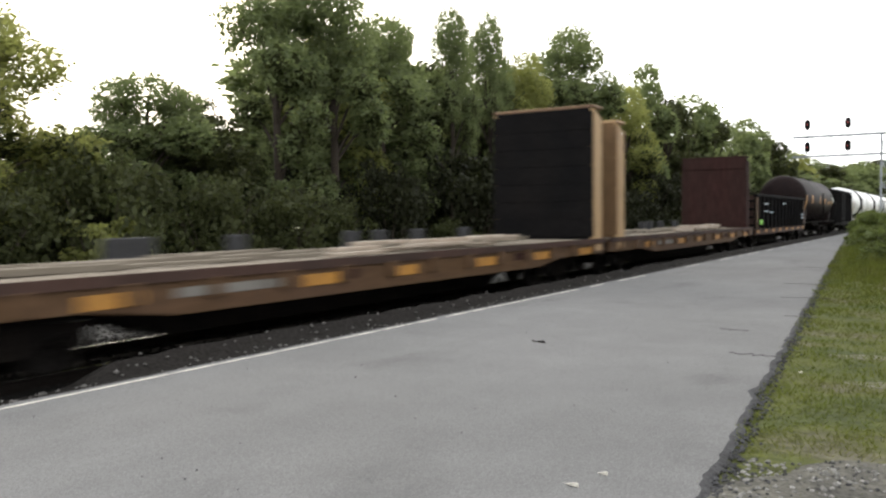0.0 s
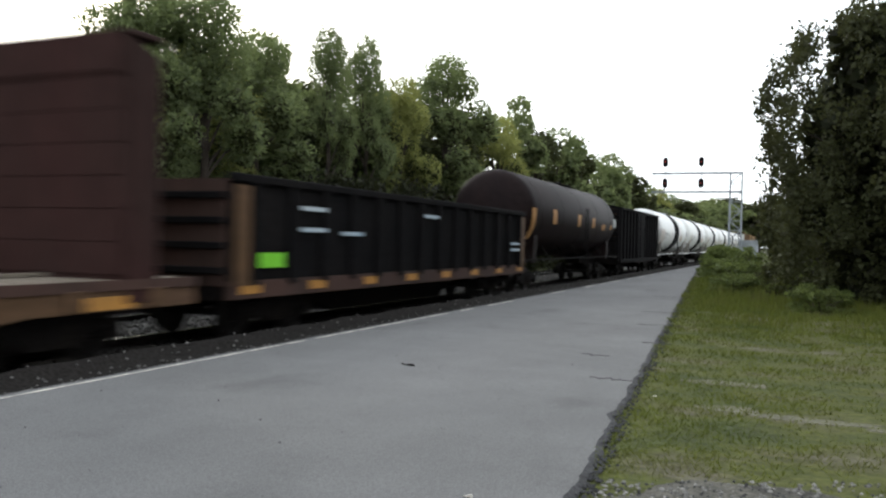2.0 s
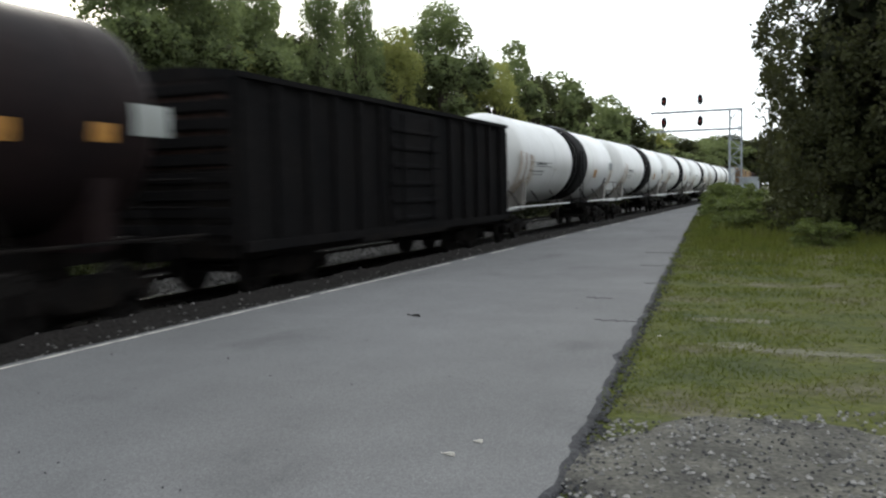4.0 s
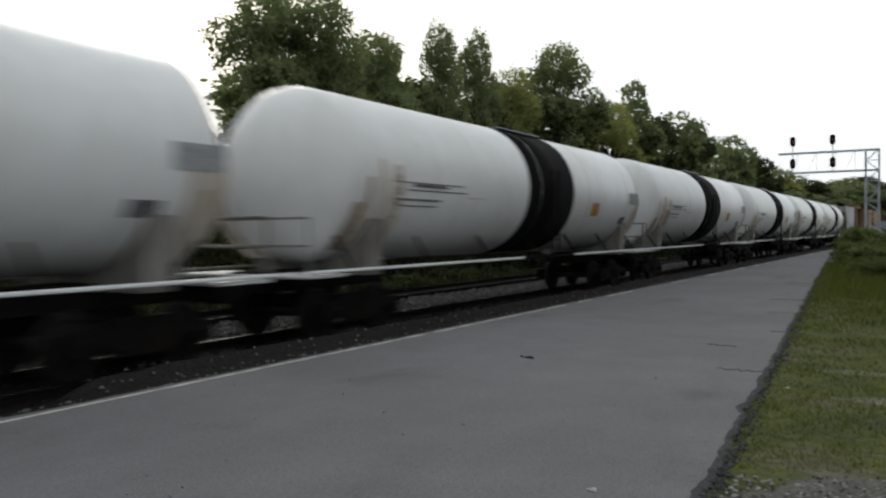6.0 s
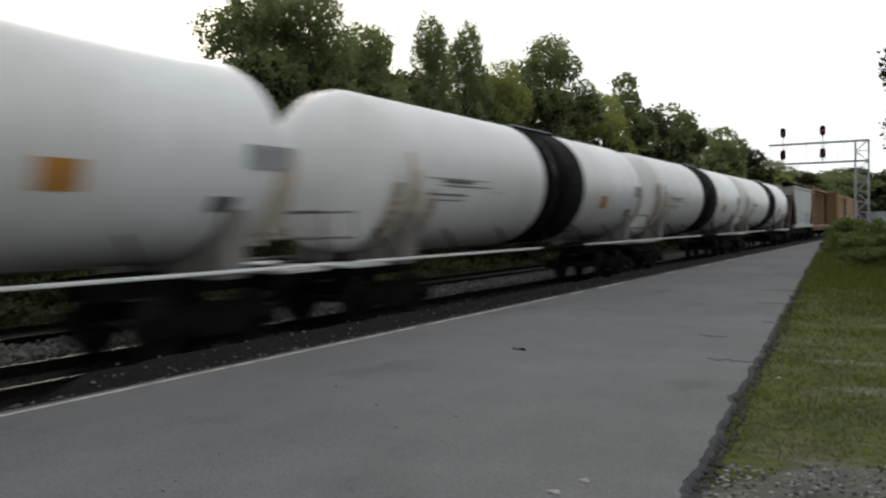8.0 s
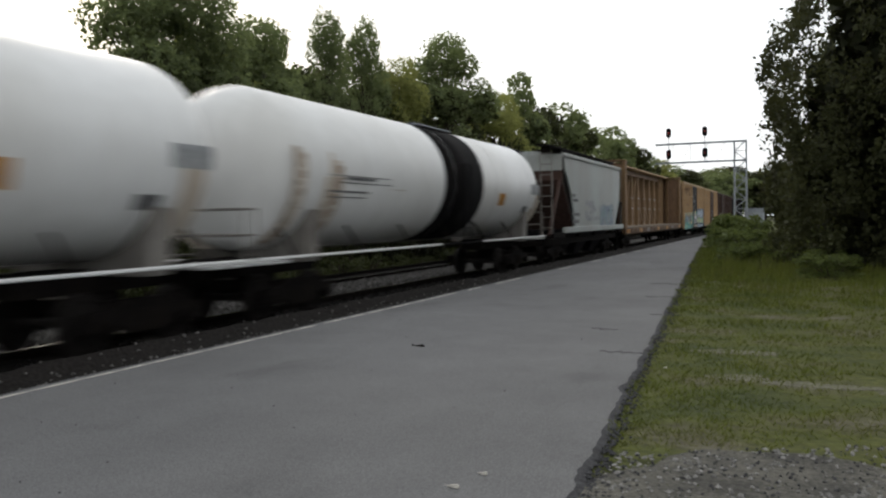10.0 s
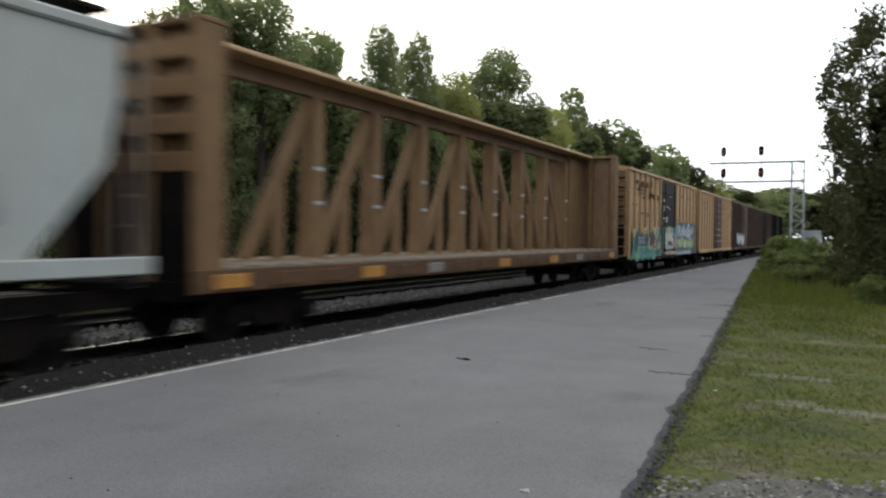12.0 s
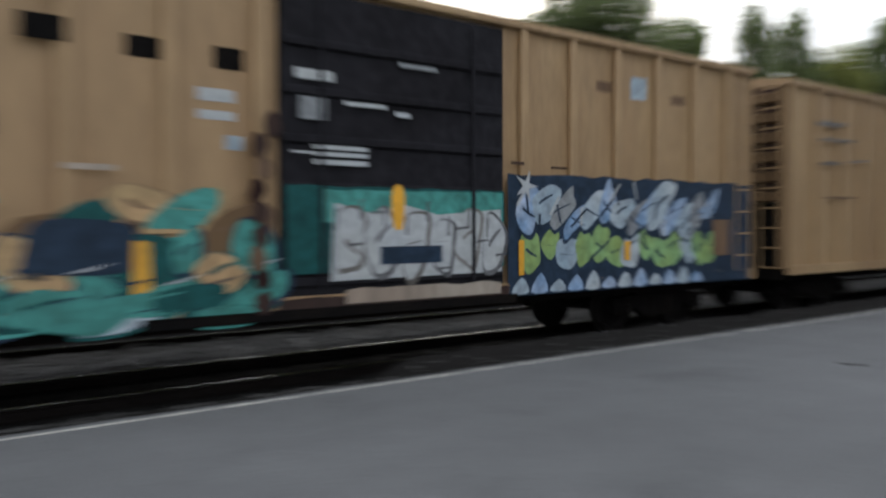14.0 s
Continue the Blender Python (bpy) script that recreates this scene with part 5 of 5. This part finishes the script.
    for k, (y, z, w) in enumerate(((-3.1, 2.55, 0.9), (-3.1, 1.95, 1.3), (-3.1, 1.65, 1.2), (-3.4, 2.75, 0.6))):
        bm = B()
        box(bm, 1.49, 1.494, y - w / 2, y + w / 2, z, z + 0.13)
        part("marking_bar", bm, INK, car, "dark unreadable stencil bar")
    return car


def centerbeam(y0, y1):
    car, half = rolling_stock("centerbeam_flatcar", "empty tan centerbeam flatcar with a truss along its middle", "rail car", y0, y1, 2.3, "freight cars of the train")
    frame_sill(car, half, 1.2, 0.8, 1.15, UNDER)
    top, deck = 4.92, 1.22
    patch_of = {m: mesh_of("winch_housing", solid(box(B(), -0.02, 0.02, -0.36, 0.36, 0.98, 1.2), 0.01), m) for m in (FADED, GRIME, OCHRE)}
    for s in (-1, 1):
        bm = B()
        box(bm, s * 1.46 - 0.06, s * 1.46 + 0.06, -half, half, 0.92, 1.28)
        part("side_sill", solid(bm, 0.015), OCHRE, car, "weathered ochre side sill")
        for k in range(17):
            m = (FADED, OCHRE, OCHRE, FADED, OCHRE, GRIME, OCHRE, OCHRE)[k % 8]
            part("winch_housing", patch_of[m], m, car, "faded painted winch housing", pose(s * 1.53, -11.03 + 1.36 * k, 0))
    me = mesh_of("deck_riser", solid(box(B(), -1.5, 1.5, -0.22, 0.22, deck - 0.02, deck + 0.1), 0.015), DECK)
    for k in range(26):
        part("deck_riser", me, DECK, car, "worn pale deck riser", pose(0, -half + 0.9 + k * (2 * half - 1.8) / 25, 0))
    bm = B()
    box(bm, -1.42, 1.42, -half + 0.1, half - 0.1, deck - 0.08, deck - 0.01)
    part("deck", bm, TAN_DARK, car)
    bm = B()
    box(bm, -0.6, 0.6, -half + 0.3, half - 0.3, top, top + 0.09)
    part("top_chord", solid(bm, 0.02), TAN, car, "tan top chord of the beam")
    # Darker strip that stands for the shade under the top chord.
    bm = B()
    box(bm, -0.1, 0.1, -half + 0.4, half - 0.4, top - 0.3, top)
    part("chord_shade_web", bm, TAN_DARK, car)
    ys = [-6.9 + 2.3 * k for k in range(8)]
    for k, y in enumerate(ys):
        bm = B()
        slab(bm, [(y - 0.3, deck), (y + 0.3, deck), (y + 0.2, deck + 0.6), (y + 0.18, top - 0.3), (y - 0.18, top - 0.3), (y - 0.2, deck + 0.6)], -0.17, 0.17)
        part("post", solid(bm, 0.01), BEAM_TAN, car)
        # the diagonals lean towards the middle of the car from either end
        lo, hi = (y - 2.1, y - 0.2) if k < 4 else (y - 0.2, y - 2.1)
        bm = B()
        beam(bm, (0, lo, deck + 0.1), (0, hi, top - 0.4), 0.16, 0.26)
        part("diagonal", bm, BEAM_TAN, car)
        bm = B()
        beam(bm, (0, y - 1.15, deck), (0, y - 1.15, deck + 1.75), 0.12, 0.3)
        part("half_post", bm, BEAM_TAN, car)
        for z in (deck + 1.2, deck + 1.9):
            bm = B()
            box(bm, 0.17, 0.185, y - 0.13, y + 0.13, z, z + 0.07)
            part("placard", bm, SPRAY_PALE, car, "small pale warning label")
    bm = B()
    box(bm, -0.3, 0.3, -half + 0.5, half - 0.5, deck, deck + 0.12)
    part("foot_curb", solid(bm, 0.015), BEAM_TAN, car, "tan curb along the foot of the beam")
    bm = B()
    box(bm, -0.2, 0.2, 9.45, half - 0.6, deck, top - 0.05)
    part("end_web", bm, BEAM_TAN, car, "solid tan web panel")
    for s in (-1, 1):
        y = s * (half - 0.35)
        bm = B()
        box(bm, -1.45, 1.45, y - 0.05, y + 0.05, deck, top - 0.05)
        wall = part("bulkhead", bm, TAN_DARK, car, "tan steel end bulkhead")
        # Black plate darkens the lower part of the bulkhead.
        bm = B()
        box(bm, -1.32, 1.32, y + s * 0.2 - 0.07, y + s * 0.2 + 0.07, deck - 0.3, deck + 1.5)
        part("dark_end_plate", solid(bm, 0.02), UNDER, wall, "black lower end plate")
        for x in (-1.42, -0.5, 0.5, 1.42):
            bm = B()
            box(bm, x - 0.09, x + 0.09, y - 0.28, y + 0.28, deck - 0.2, top)
            part("post", solid(bm, 0.015), BEAM_TAN, wall)
        for k in range(2, 6):
            bm = B()
            z = 1.6 + k * 0.56
            box(bm, -1.36, 1.36, y + s * 0.17 - 0.12, y + s * 0.17 + 0.12, z, z + 0.3)
            part("rib", solid(bm, 0.02), BEAM_TAN, wall)
        bm = B()
        box(bm, -1.52, 1.52, y - 0.3, y + 0.3, top, top + 0.09)
        part("cap", solid(bm, 0.02), BEAM_TAN, wall)
    return car


def build_train():
    flatcar(2.7, 22.3, [(0.92, -1, 4.85, BLACK, TAN, "tall bulkhead with a dark plank face")], "weathered ochre flatcar with a black-faced end bulkhead")
    flatcar(22.8, 43.0, [(-0.94, -1, 4.6, BEAM_TAN, TAN, "tall tan steel bulkhead with a darker face"), (0.858, -1, 4.6, RUST, RUST, "oxide red bulkhead")], "weathered ochre flatcar with tan and red end bulkheads")
    gondola(43.9, 60.0)
    tank_car(59.9, 76.8, True, "grimy black tank car with faded orange patches")
    boxcar(77.7, 91.7, 3.95, (-1.4, 1.4), BLACK, BLACK, "grimy black boxcar with rusty brown ends")
    tank_car(92.0, 109.6, False, "white tank car with a broad black middle band")
    for k in range(1, 6):
        y = 92.6 + 17.85 * k + (0, -0.1, -0.15, 0.3, 0.1, 0)[k]
        tank_car(y, y + 17.6, False, "white tank car with a broad black middle band")
    hopper(200.4, 214.2)
    centerbeam(215.0, 238.6)
    a = boxcar(240.3, 256.5, 4.8, (-1.62, 1.8), TAN, DOOR, "tan boxcar with a black door and colourful graffiti")
    graffiti(a)
    c = boxcar(257.8, 272.2, 4.78, (-1.1, 2.0), TAN, BROWN, "plain tan boxcar with a dark brown door")
    for y, w, z, h, m in ((-5.6, 1.1, 3.9, 0.1, INK), (-5.3, 1.4, 3.6, 0.06, INK), (-5.6, 0.7, 3.1, 0.07, INK), (-4.4, 0.6, 3.2, 0.05, INK), (-5.2, 1.2, 2.4, 0.05, TAN_DARK), (3.6, 1.0, 3.8, 0.12, INK), (3.6, 0.8, 3.5, 0.06, INK), (5.4, 0.8, 3.3, 0.2, TAN_DARK)):
        side_shape(c, 1.556, [(y - w / 2, z), (y + w / 2, z), (y + w / 2, z + h), (y - w / 2, z + h)], m, "faded unreadable lettering bar", "marking_bar")
    for k in range(7):
        z = 1.5 + 0.42 * k
        side_shape(c, 1.576, [(-0.7, z), (1.4, z), (1.4, z + 0.05), (-0.7, z + 0.05)], SPRAY_PALE if k < 3 else INK, "pale door label bar", "marking_bar")
    c = boxcar(273.4, 289.4, 4.7, (-1.6, 1.6), BROWN, BROWN, "rusty brown boxcar with closed doors")
    for k in range(9):
        blob(c, 1.556 + 0.003 * k, -5.5 + 0.55 * k, 1.7 + 0.2 * math.sin(k * 2.0), 0.8, 0.9, (SPRAY_PALE, GRIME, SPRAY_PALE)[k % 3], 400 + k, lab="faded grey graffiti shape")
    boxcar(290.6, 306.6, 4.65, (-1.6, 1.6), BROWN, BLACK, "dark brown boxcar with a black door")
    boxcar(307.8, 322, 4.6, (-1.6, 1.6), BLACK, BLACK, "grimy black boxcar at the end of the train")


def side_shape(car, x, pts, m, lab, name="graffiti"):
    """A flat painted outline of (y, z) on a car's near side."""
    bm = B()
    slab(bm, pts, x, x + 0.003)
    return part(name, bm, m, car, lab)


def band_shape(y0, y1, z0, z1, seed, wave=0.12, step=0.25):
    """An outline with a flat foot and an uneven top."""
    n = max(2, int((y1 - y0) / step))
    top = [(y1 - (y1 - y0) * i / n, z1 + wave * noise.noise((i * 0.9, seed, 0.3))) for i in range(n + 1)]
    return [(y0, z0), (y1, z0)] + top


def curl(pts, n=5):
    """A smooth closed outline through a few corner points."""
    out, k = [], len(pts)
    for i in range(k):
        p0, p1, p2, p3 = (Vector(pts[(i + j - 1) % k]) for j in range(4))
        for m in range(n):
            t = m / n
            out.append(tuple(0.5 * (2 * p1 + (p2 - p0) * t + (2 * p0 - 5 * p1 + 4 * p2 - p3) * t * t + (3 * p1 - p0 - 3 * p2 + p3) * t ** 3)))
    return out


def sprayed(car, x, y, z, w, h, r, fill, line, lean=0.0, lab="sprayed letter shape"):
    """One chunky abstract letter: dark outline, fill, and a lighter stroke across it."""
    pts = []
    for i in range(7):
        q = 2 * math.pi * i / 7 + r.uniform(-0.25, 0.25)
        k = r.uniform(0.68, 1.2)
        v = math.sin(q) * h / 2 * k
        pts.append((math.cos(q) * w / 2 * k + lean * v, v))
    body = curl(pts)
    side_shape(car, x, [(y + u * 1.08 + 0.025, z + v * 1.06 - 0.02) for u, v in body], line, "dark sprayed outline")
    side_shape(car, x + 0.0009, [(y + u * 0.93, z + v * 0.93) for u, v in body], fill, lab)
    cut = [(-0.2 * w, -0.1 * h), (0.0, 0.06 * h), (0.22 * w, 0.16 * h), (0.2 * w, 0.08 * h), (0.02 * w, -0.03 * h), (-0.16 * w, -0.2 * h)]
    k = r.uniform(-0.9, 1.0)
    side_shape(car, x + 0.0018, [(y + u + lean * v, z + v * k + 0.1 * h * k) for u, v in (cut if k > 0 else cut[::-1])], line, "thin dark inner stroke")


def graffiti(car):
    """Two sprayed pieces and a block-letter piece on the lower half, shapes only."""
    r = np.random.default_rng(77)
    x = 1.556
    # front half: flowing teal piece, cream bursts above, dark block in the middle
    side_shape(car, x, band_shape(-7.5, -1.75, 0.98, 1.72, 3.3, 0.35), TEAL, "teal sprayed background")
    for i in range(11):
        y = -7.4 + 0.52 * i
        sprayed(car, x + 0.003 + 0.0004 * i, y, 1.98 + 0.16 * math.sin(i * 1.7), r.uniform(0.4, 0.8), r.uniform(0.25, 0.6), r, (SPRAY_CREAM, TEAL, BEAM_TAN, TEAL_DARK)[i % 4], (TAN_DARK, SPRAY_CREAM)[i % 2], r.uniform(-0.5, 1.0), "cream sprayed burst")
    for i in range(15):
        y = -7.3 + 0.38 * i
        sprayed(car, x + 0.009 + 0.0004 * i, y, 1.5 + 0.14 * math.sin(i * 2.3), r.uniform(0.4, 0.85), r.uniform(0.5, 0.95), r, (TEAL, TEAL_DARK, TEAL, SPRAY_CREAM, TEAL)[i % 5], (SPRAY_NAVY, TEAL_DARK)[i % 2], r.uniform(-0.3, 0.8), "teal sprayed letter shape")
    side_shape(car, x + 0.018, curl([(-6.9, 1.45), (-5.2, 1.42), (-4.9, 1.62), (-5.3, 1.84), (-6.7, 1.86), (-7.0, 1.65)]), SPRAY_NAVY, "dark sprayed band")
    for i in range(5):
        z = 1.5 + 0.07 * i
        side_shape(car, x + 0.021, [(-6.8 + r.uniform(0, 0.5), z), (-5.4 + r.uniform(0, 0.4), z + 0.02), (-5.4, z + 0.045), (-6.7, z + 0.025)], SPRAY_PALE, "pale sprayed stroke")
    side_shape(car, x + 0.018, curl([(-4.25, 1.42), (-3.35, 1.4), (-3.25, 1.72), (-3.4, 1.9), (-4.15, 1.92), (-4.3, 1.65)]), SPRAY_NAVY, "dark sprayed block")
    side_shape(car, x + 0.021, [(-3.3, 1.12), (-3.12, 1.12), (-3.14, 1.7), (-3.28, 1.72)], YELLOW, "orange sprayed stroke")
    xs = 1.586
    for i in range(26):
        y = -7.6 + 0.23 * i
        sprayed(car, xs + 0.0006 * (i % 9), y, 1.02 + 0.12 * math.sin(i * 1.3), r.uniform(0.5, 1.0), r.uniform(0.22, 0.45), r, (TEAL, TEAL_DARK, TEAL, SPRAY_PALE, TEAL, TEAL, SPRAY_LIME)[int(r.integers(7))], (TEAL_DARK, SPRAY_NAVY, TEAL)[i % 3], r.uniform(0.4, 1.4), "flowing sprayed wave")
    for i in range(12):
        y, z = -7.2 + 0.46 * i, 1.15 + 0.25 * r.random()
        side_shape(car, xs + 0.012, [(y, z), (y + 0.25, z + 0.03), (y + 0.5, z + 0.11), (y + 0.24, z + 0.055)], SPRAY_WHITE if i % 2 else SPRAY_NAVY, "thin sprayed outline stroke")
    for i in range(9):
        blob(car, xs + 0.014 + 0.0007 * i, -1.85 + r.uniform(-0.12, 0.1), 1.0 + 0.25 * i, 0.22, 0.3, (BROWN, RUST, TAN_DARK, BROWN)[i % 4], 300 + i, "stain", lab="rust stain beside the door")
    side_shape(car, xs, band_shape(-1.7, 1.85, 0.86, 1.02, 4.9, 0.03), BROWN, "rusty stained sill", "stain")
    # door: teal ground with white block shapes
    xd = 1.578
    side_shape(car, xd, band_shape(-1.58, 1.77, 1.3, 2.33, 2.2, 0.02), TEAL_DARK, "teal sprayed ground")
    side_shape(car, xd + 0.002, band_shape(-1.1, 1.74, 1.9, 2.3, 2.9, 0.04), TEAL, "lighter teal sprayed ground")
    side_shape(car, xd + 0.004, [(-1.0, 1.2), (1.72, 1.22), (1.7, 2.08), (0.6, 2.0), (0.1, 2.12), (-0.5, 2.02), (-0.95, 2.14)], SPRAY_WHITE, "white block letter ground")
    for i in range(6):
        y = -0.72 + 0.46 * i
        sprayed(car, xd + 0.006 + 0.0004 * i, y, 1.66 + 0.05 * math.sin(i * 2.0), 0.5, r.uniform(0.78, 0.95), r, SPRAY_WHITE, (GRIME, INK)[i % 2], 0.08, "white block letter shape")
    for i in range(16):
        y, z = -0.95 + 0.17 * i, 1.22 + 0.85 * r.random()
        side_shape(car, xd + 0.012, [(y, z), (y + 0.22, z + 0.02), (y + 0.22, z + 0.05), (y, z + 0.035)] if i % 2 else [(y, z), (y + 0.03, z), (y + 0.05, z + 0.26), (y + 0.02, z + 0.26)], INK, "thin dark outline stroke")
    side_shape(car, xd + 0.013, [(-0.3, 1.38), (0.66, 1.38), (0.66, 1.6), (-0.3, 1.6)], SPRAY_NAVY, "dark sprayed bar")
    side_shape(car, xd + 0.014, curl([(-0.1, 1.86), (0.03, 1.84), (0.06, 2.25), (-0.03, 2.38), (-0.13, 2.25)]), YELLOW, "orange sprayed stroke")
    side_shape(car, xs + 0.004, band_shape(-0.8, 1.7, 0.92, 1.1, 4.4, 0.06), STAIN, "scuffed pale sill", "stain")
    for k, (y, z, w, h) in enumerate(((-1.2, 3.56, 0.5, 0.12), (-0.5, 3.3, 0.6, 0.05), (0.05, 3.22, 0.22, 0.06), (-0.85, 2.76, 0.75, 0.05), (-0.85, 2.68, 0.75, 0.05), (-0.85, 2.58, 0.75, 0.06), (-1.35, 2.7, 0.3, 0.03), (0.3, 3.85, 0.6, 0.05))):
        side_shape(car, xd + 0.004, [(y - w / 2, z), (y + w / 2, z), (y + w / 2, z + h), (y - w / 2, z + h)], SPRAY_WHITE if k < 7 else HAZE_GREY, "pale unreadable door label", "marking_bar")
    side_shape(car, xd + 0.003, [(-1.4, 3.1), (-1.05, 3.1), (-1.05, 3.36), (-1.4, 3.36)], HAZE_GREY, "dull grey door placard", "marking_bar")
    # rear half: navy ground down over the sill, silver-blue letters over lime ones
    side_shape(car, x, band_shape(1.86, 7.95, 0.95, 2.6, 8.8, 0.05), SPRAY_NAVY, "navy sprayed ground")
    side_shape(car, xs, band_shape(1.86, 7.9, 0.86, 1.05, 6.8, 0.03), SPRAY_NAVY, "navy sprayed lower edge")
    for i in range(13):
        sprayed(car, x + 0.003 + 0.0004 * i, 2.3 + 0.37 * i, 1.5 + 0.08 * math.sin(i * 2.1), r.uniform(0.42, 0.62), r.uniform(0.5, 0.75), r, (SPRAY_LIME, SPRAY_LIME, SPRAY_PALE, SPRAY_LIME)[i % 4], SPRAY_NAVY, r.uniform(-0.2, 0.5), "rounded lime letter shape")
    for i in range(14):
        sprayed(car, x + 0.011 + 0.0004 * i, 2.25 + 0.34 * i, 2.08 + 0.12 * math.sin(i * 1.6), r.uniform(0.36, 0.6), r.uniform(0.55, 0.95), r, (SPRAY_BLUE, SPRAY_PALE, HAZE_GREY, SPRAY_BLUE, SPRAY_PALE)[i % 5], SPRAY_NAVY, r.uniform(0.1, 0.9), "slanted silver-blue letter shape")
    for i in range(5):
        q = 1.2566 * i
        side_shape(car, x + 0.02, [(2.2, 2.42), (2.2 + 0.07 * math.cos(q + 0.6), 2.42 + 0.07 * math.sin(q + 0.6)), (2.2 + 0.24 * math.cos(q), 2.42 + 0.24 * math.sin(q)), (2.2 + 0.07 * math.cos(q - 0.6), 2.42 + 0.07 * math.sin(q - 0.6))][::-1], SPRAY_WHITE, "white sprayed star point")
    for i in range(22):
        y, z, k = 2.0 + 0.22 * i, r.uniform(1.3, 2.3), r.uniform(-0.25, 0.35)
        side_shape(car, x + 0.021, [(y, z), (y + 0.04, z - 0.02), (y + 0.18 + k, z + 0.26), (y + 0.14 + k, z + 0.27)], SPRAY_NAVY if i % 3 else SPRAY_WHITE, "thin sprayed stroke")
    for i in range(12):
        y = 1.9 + 0.38 * i
        side_shape(car, xs + 0.004, curl([(y, 0.9), (y + 0.34, 0.9), (y + 0.2, 1.12 + 0.06 * math.sin(i * 2.1))], 3), SPRAY_BLUE if i % 2 else SPRAY_PALE, "pointed blue sprayed tooth")
    for y, w, z0, z1 in ((2.05, 0.1, 1.15, 1.65), (4.35, 0.14, 1.3, 1.6), (6.75, 0.5, 1.32, 1.95)):
        side_shape(car, x + 0.026, [(y, z0), (y + w, z0), (y + w, z1), (y, z1)], TAN_DARK if w > 0.3 else YELLOW, "orange reflector patch", "reflector")
    # unreadable lettering on the upper panels
    for y, w, z, h, m in ((-6.9, 0.55, 4.12, 0.16, BROWN), (-5.95, 0.5, 4.02, 0.26, UNDER), (-4.95, 0.35, 4.05, 0.24, BROWN), (-4.0, 0.28, 4.1, 0.3, BROWN), (-6.0, 1.9, 3.86, 0.05, UNDER), (-5.9, 0.5, 3.72, 0.06, UNDER),
                          (-5.35, 0.75, 3.55, 0.06, UNDER), (-6.75, 0.85, 3.2, 0.07, UNDER), (-4.1, 0.42, 3.64, 0.24, UNDER), (-3.1, 0.42, 3.6, 0.22, UNDER), (-2.2, 0.34, 3.58, 0.24, UNDER),
                          (-2.35, 0.42, 3.22, 0.14, SPRAY_WHITE), (-2.35, 0.42, 3.02, 0.1, SPRAY_WHITE), (-2.15, 0.2, 2.7, 0.16, SPRAY_PALE), (-5.8, 0.7, 2.85, 0.05, BROWN), (-5.7, 0.6, 2.7, 0.05, BROWN), (-4.8, 0.5, 2.72, 0.2, TAN_DARK), (-3.7, 0.5, 2.42, 0.06, STAIN),
                          (4.0, 0.36, 3.95, 0.16, TAN_DARK), (4.85, 0.4, 3.9, 0.36, SPRAY_PALE), (5.9, 0.4, 3.9, 0.16, TAN_DARK), (2.05, 0.25, 2.72, 0.04, BROWN), (3.0, 0.35, 2.7, 0.03, BROWN)):
        side_shape(car, 1.453 if abs((y + 7.98) % 1.02 - 0.51) < 0.3 else 1.556, [(y - w / 2, z), (y + w / 2, z), (y + w / 2, z + h), (y - w / 2, z + h)], m, "faded unreadable lettering bar", "marking_bar")


# ---- build ----
build_ground()
build_platform()
build_verge()
build_litter()
build_track("track_near", TRACK[0], "nearer railway track on grey ballast")
build_track("track_far", TRACK[1], "farther railway track on grey ballast")
build_woods()
build_grass()
build_gantry()
build_train()


def travelled(t):
    return 16.3 * t + 0.073 * t * t


def motions():
    times = [0.5 * k for k in range(29)]
    for car, mid in CARS:
        walk(car, [(t, pose(TRACK[0], mid - travelled(t), RAIL_Z)) for t in times])
    for wheel, d in WHEELS:
        walk(wheel, [(k / FPS, pose(0, d, 0.44, math.degrees(travelled(k / FPS) / 0.44))) for k in range(421)])


motions()
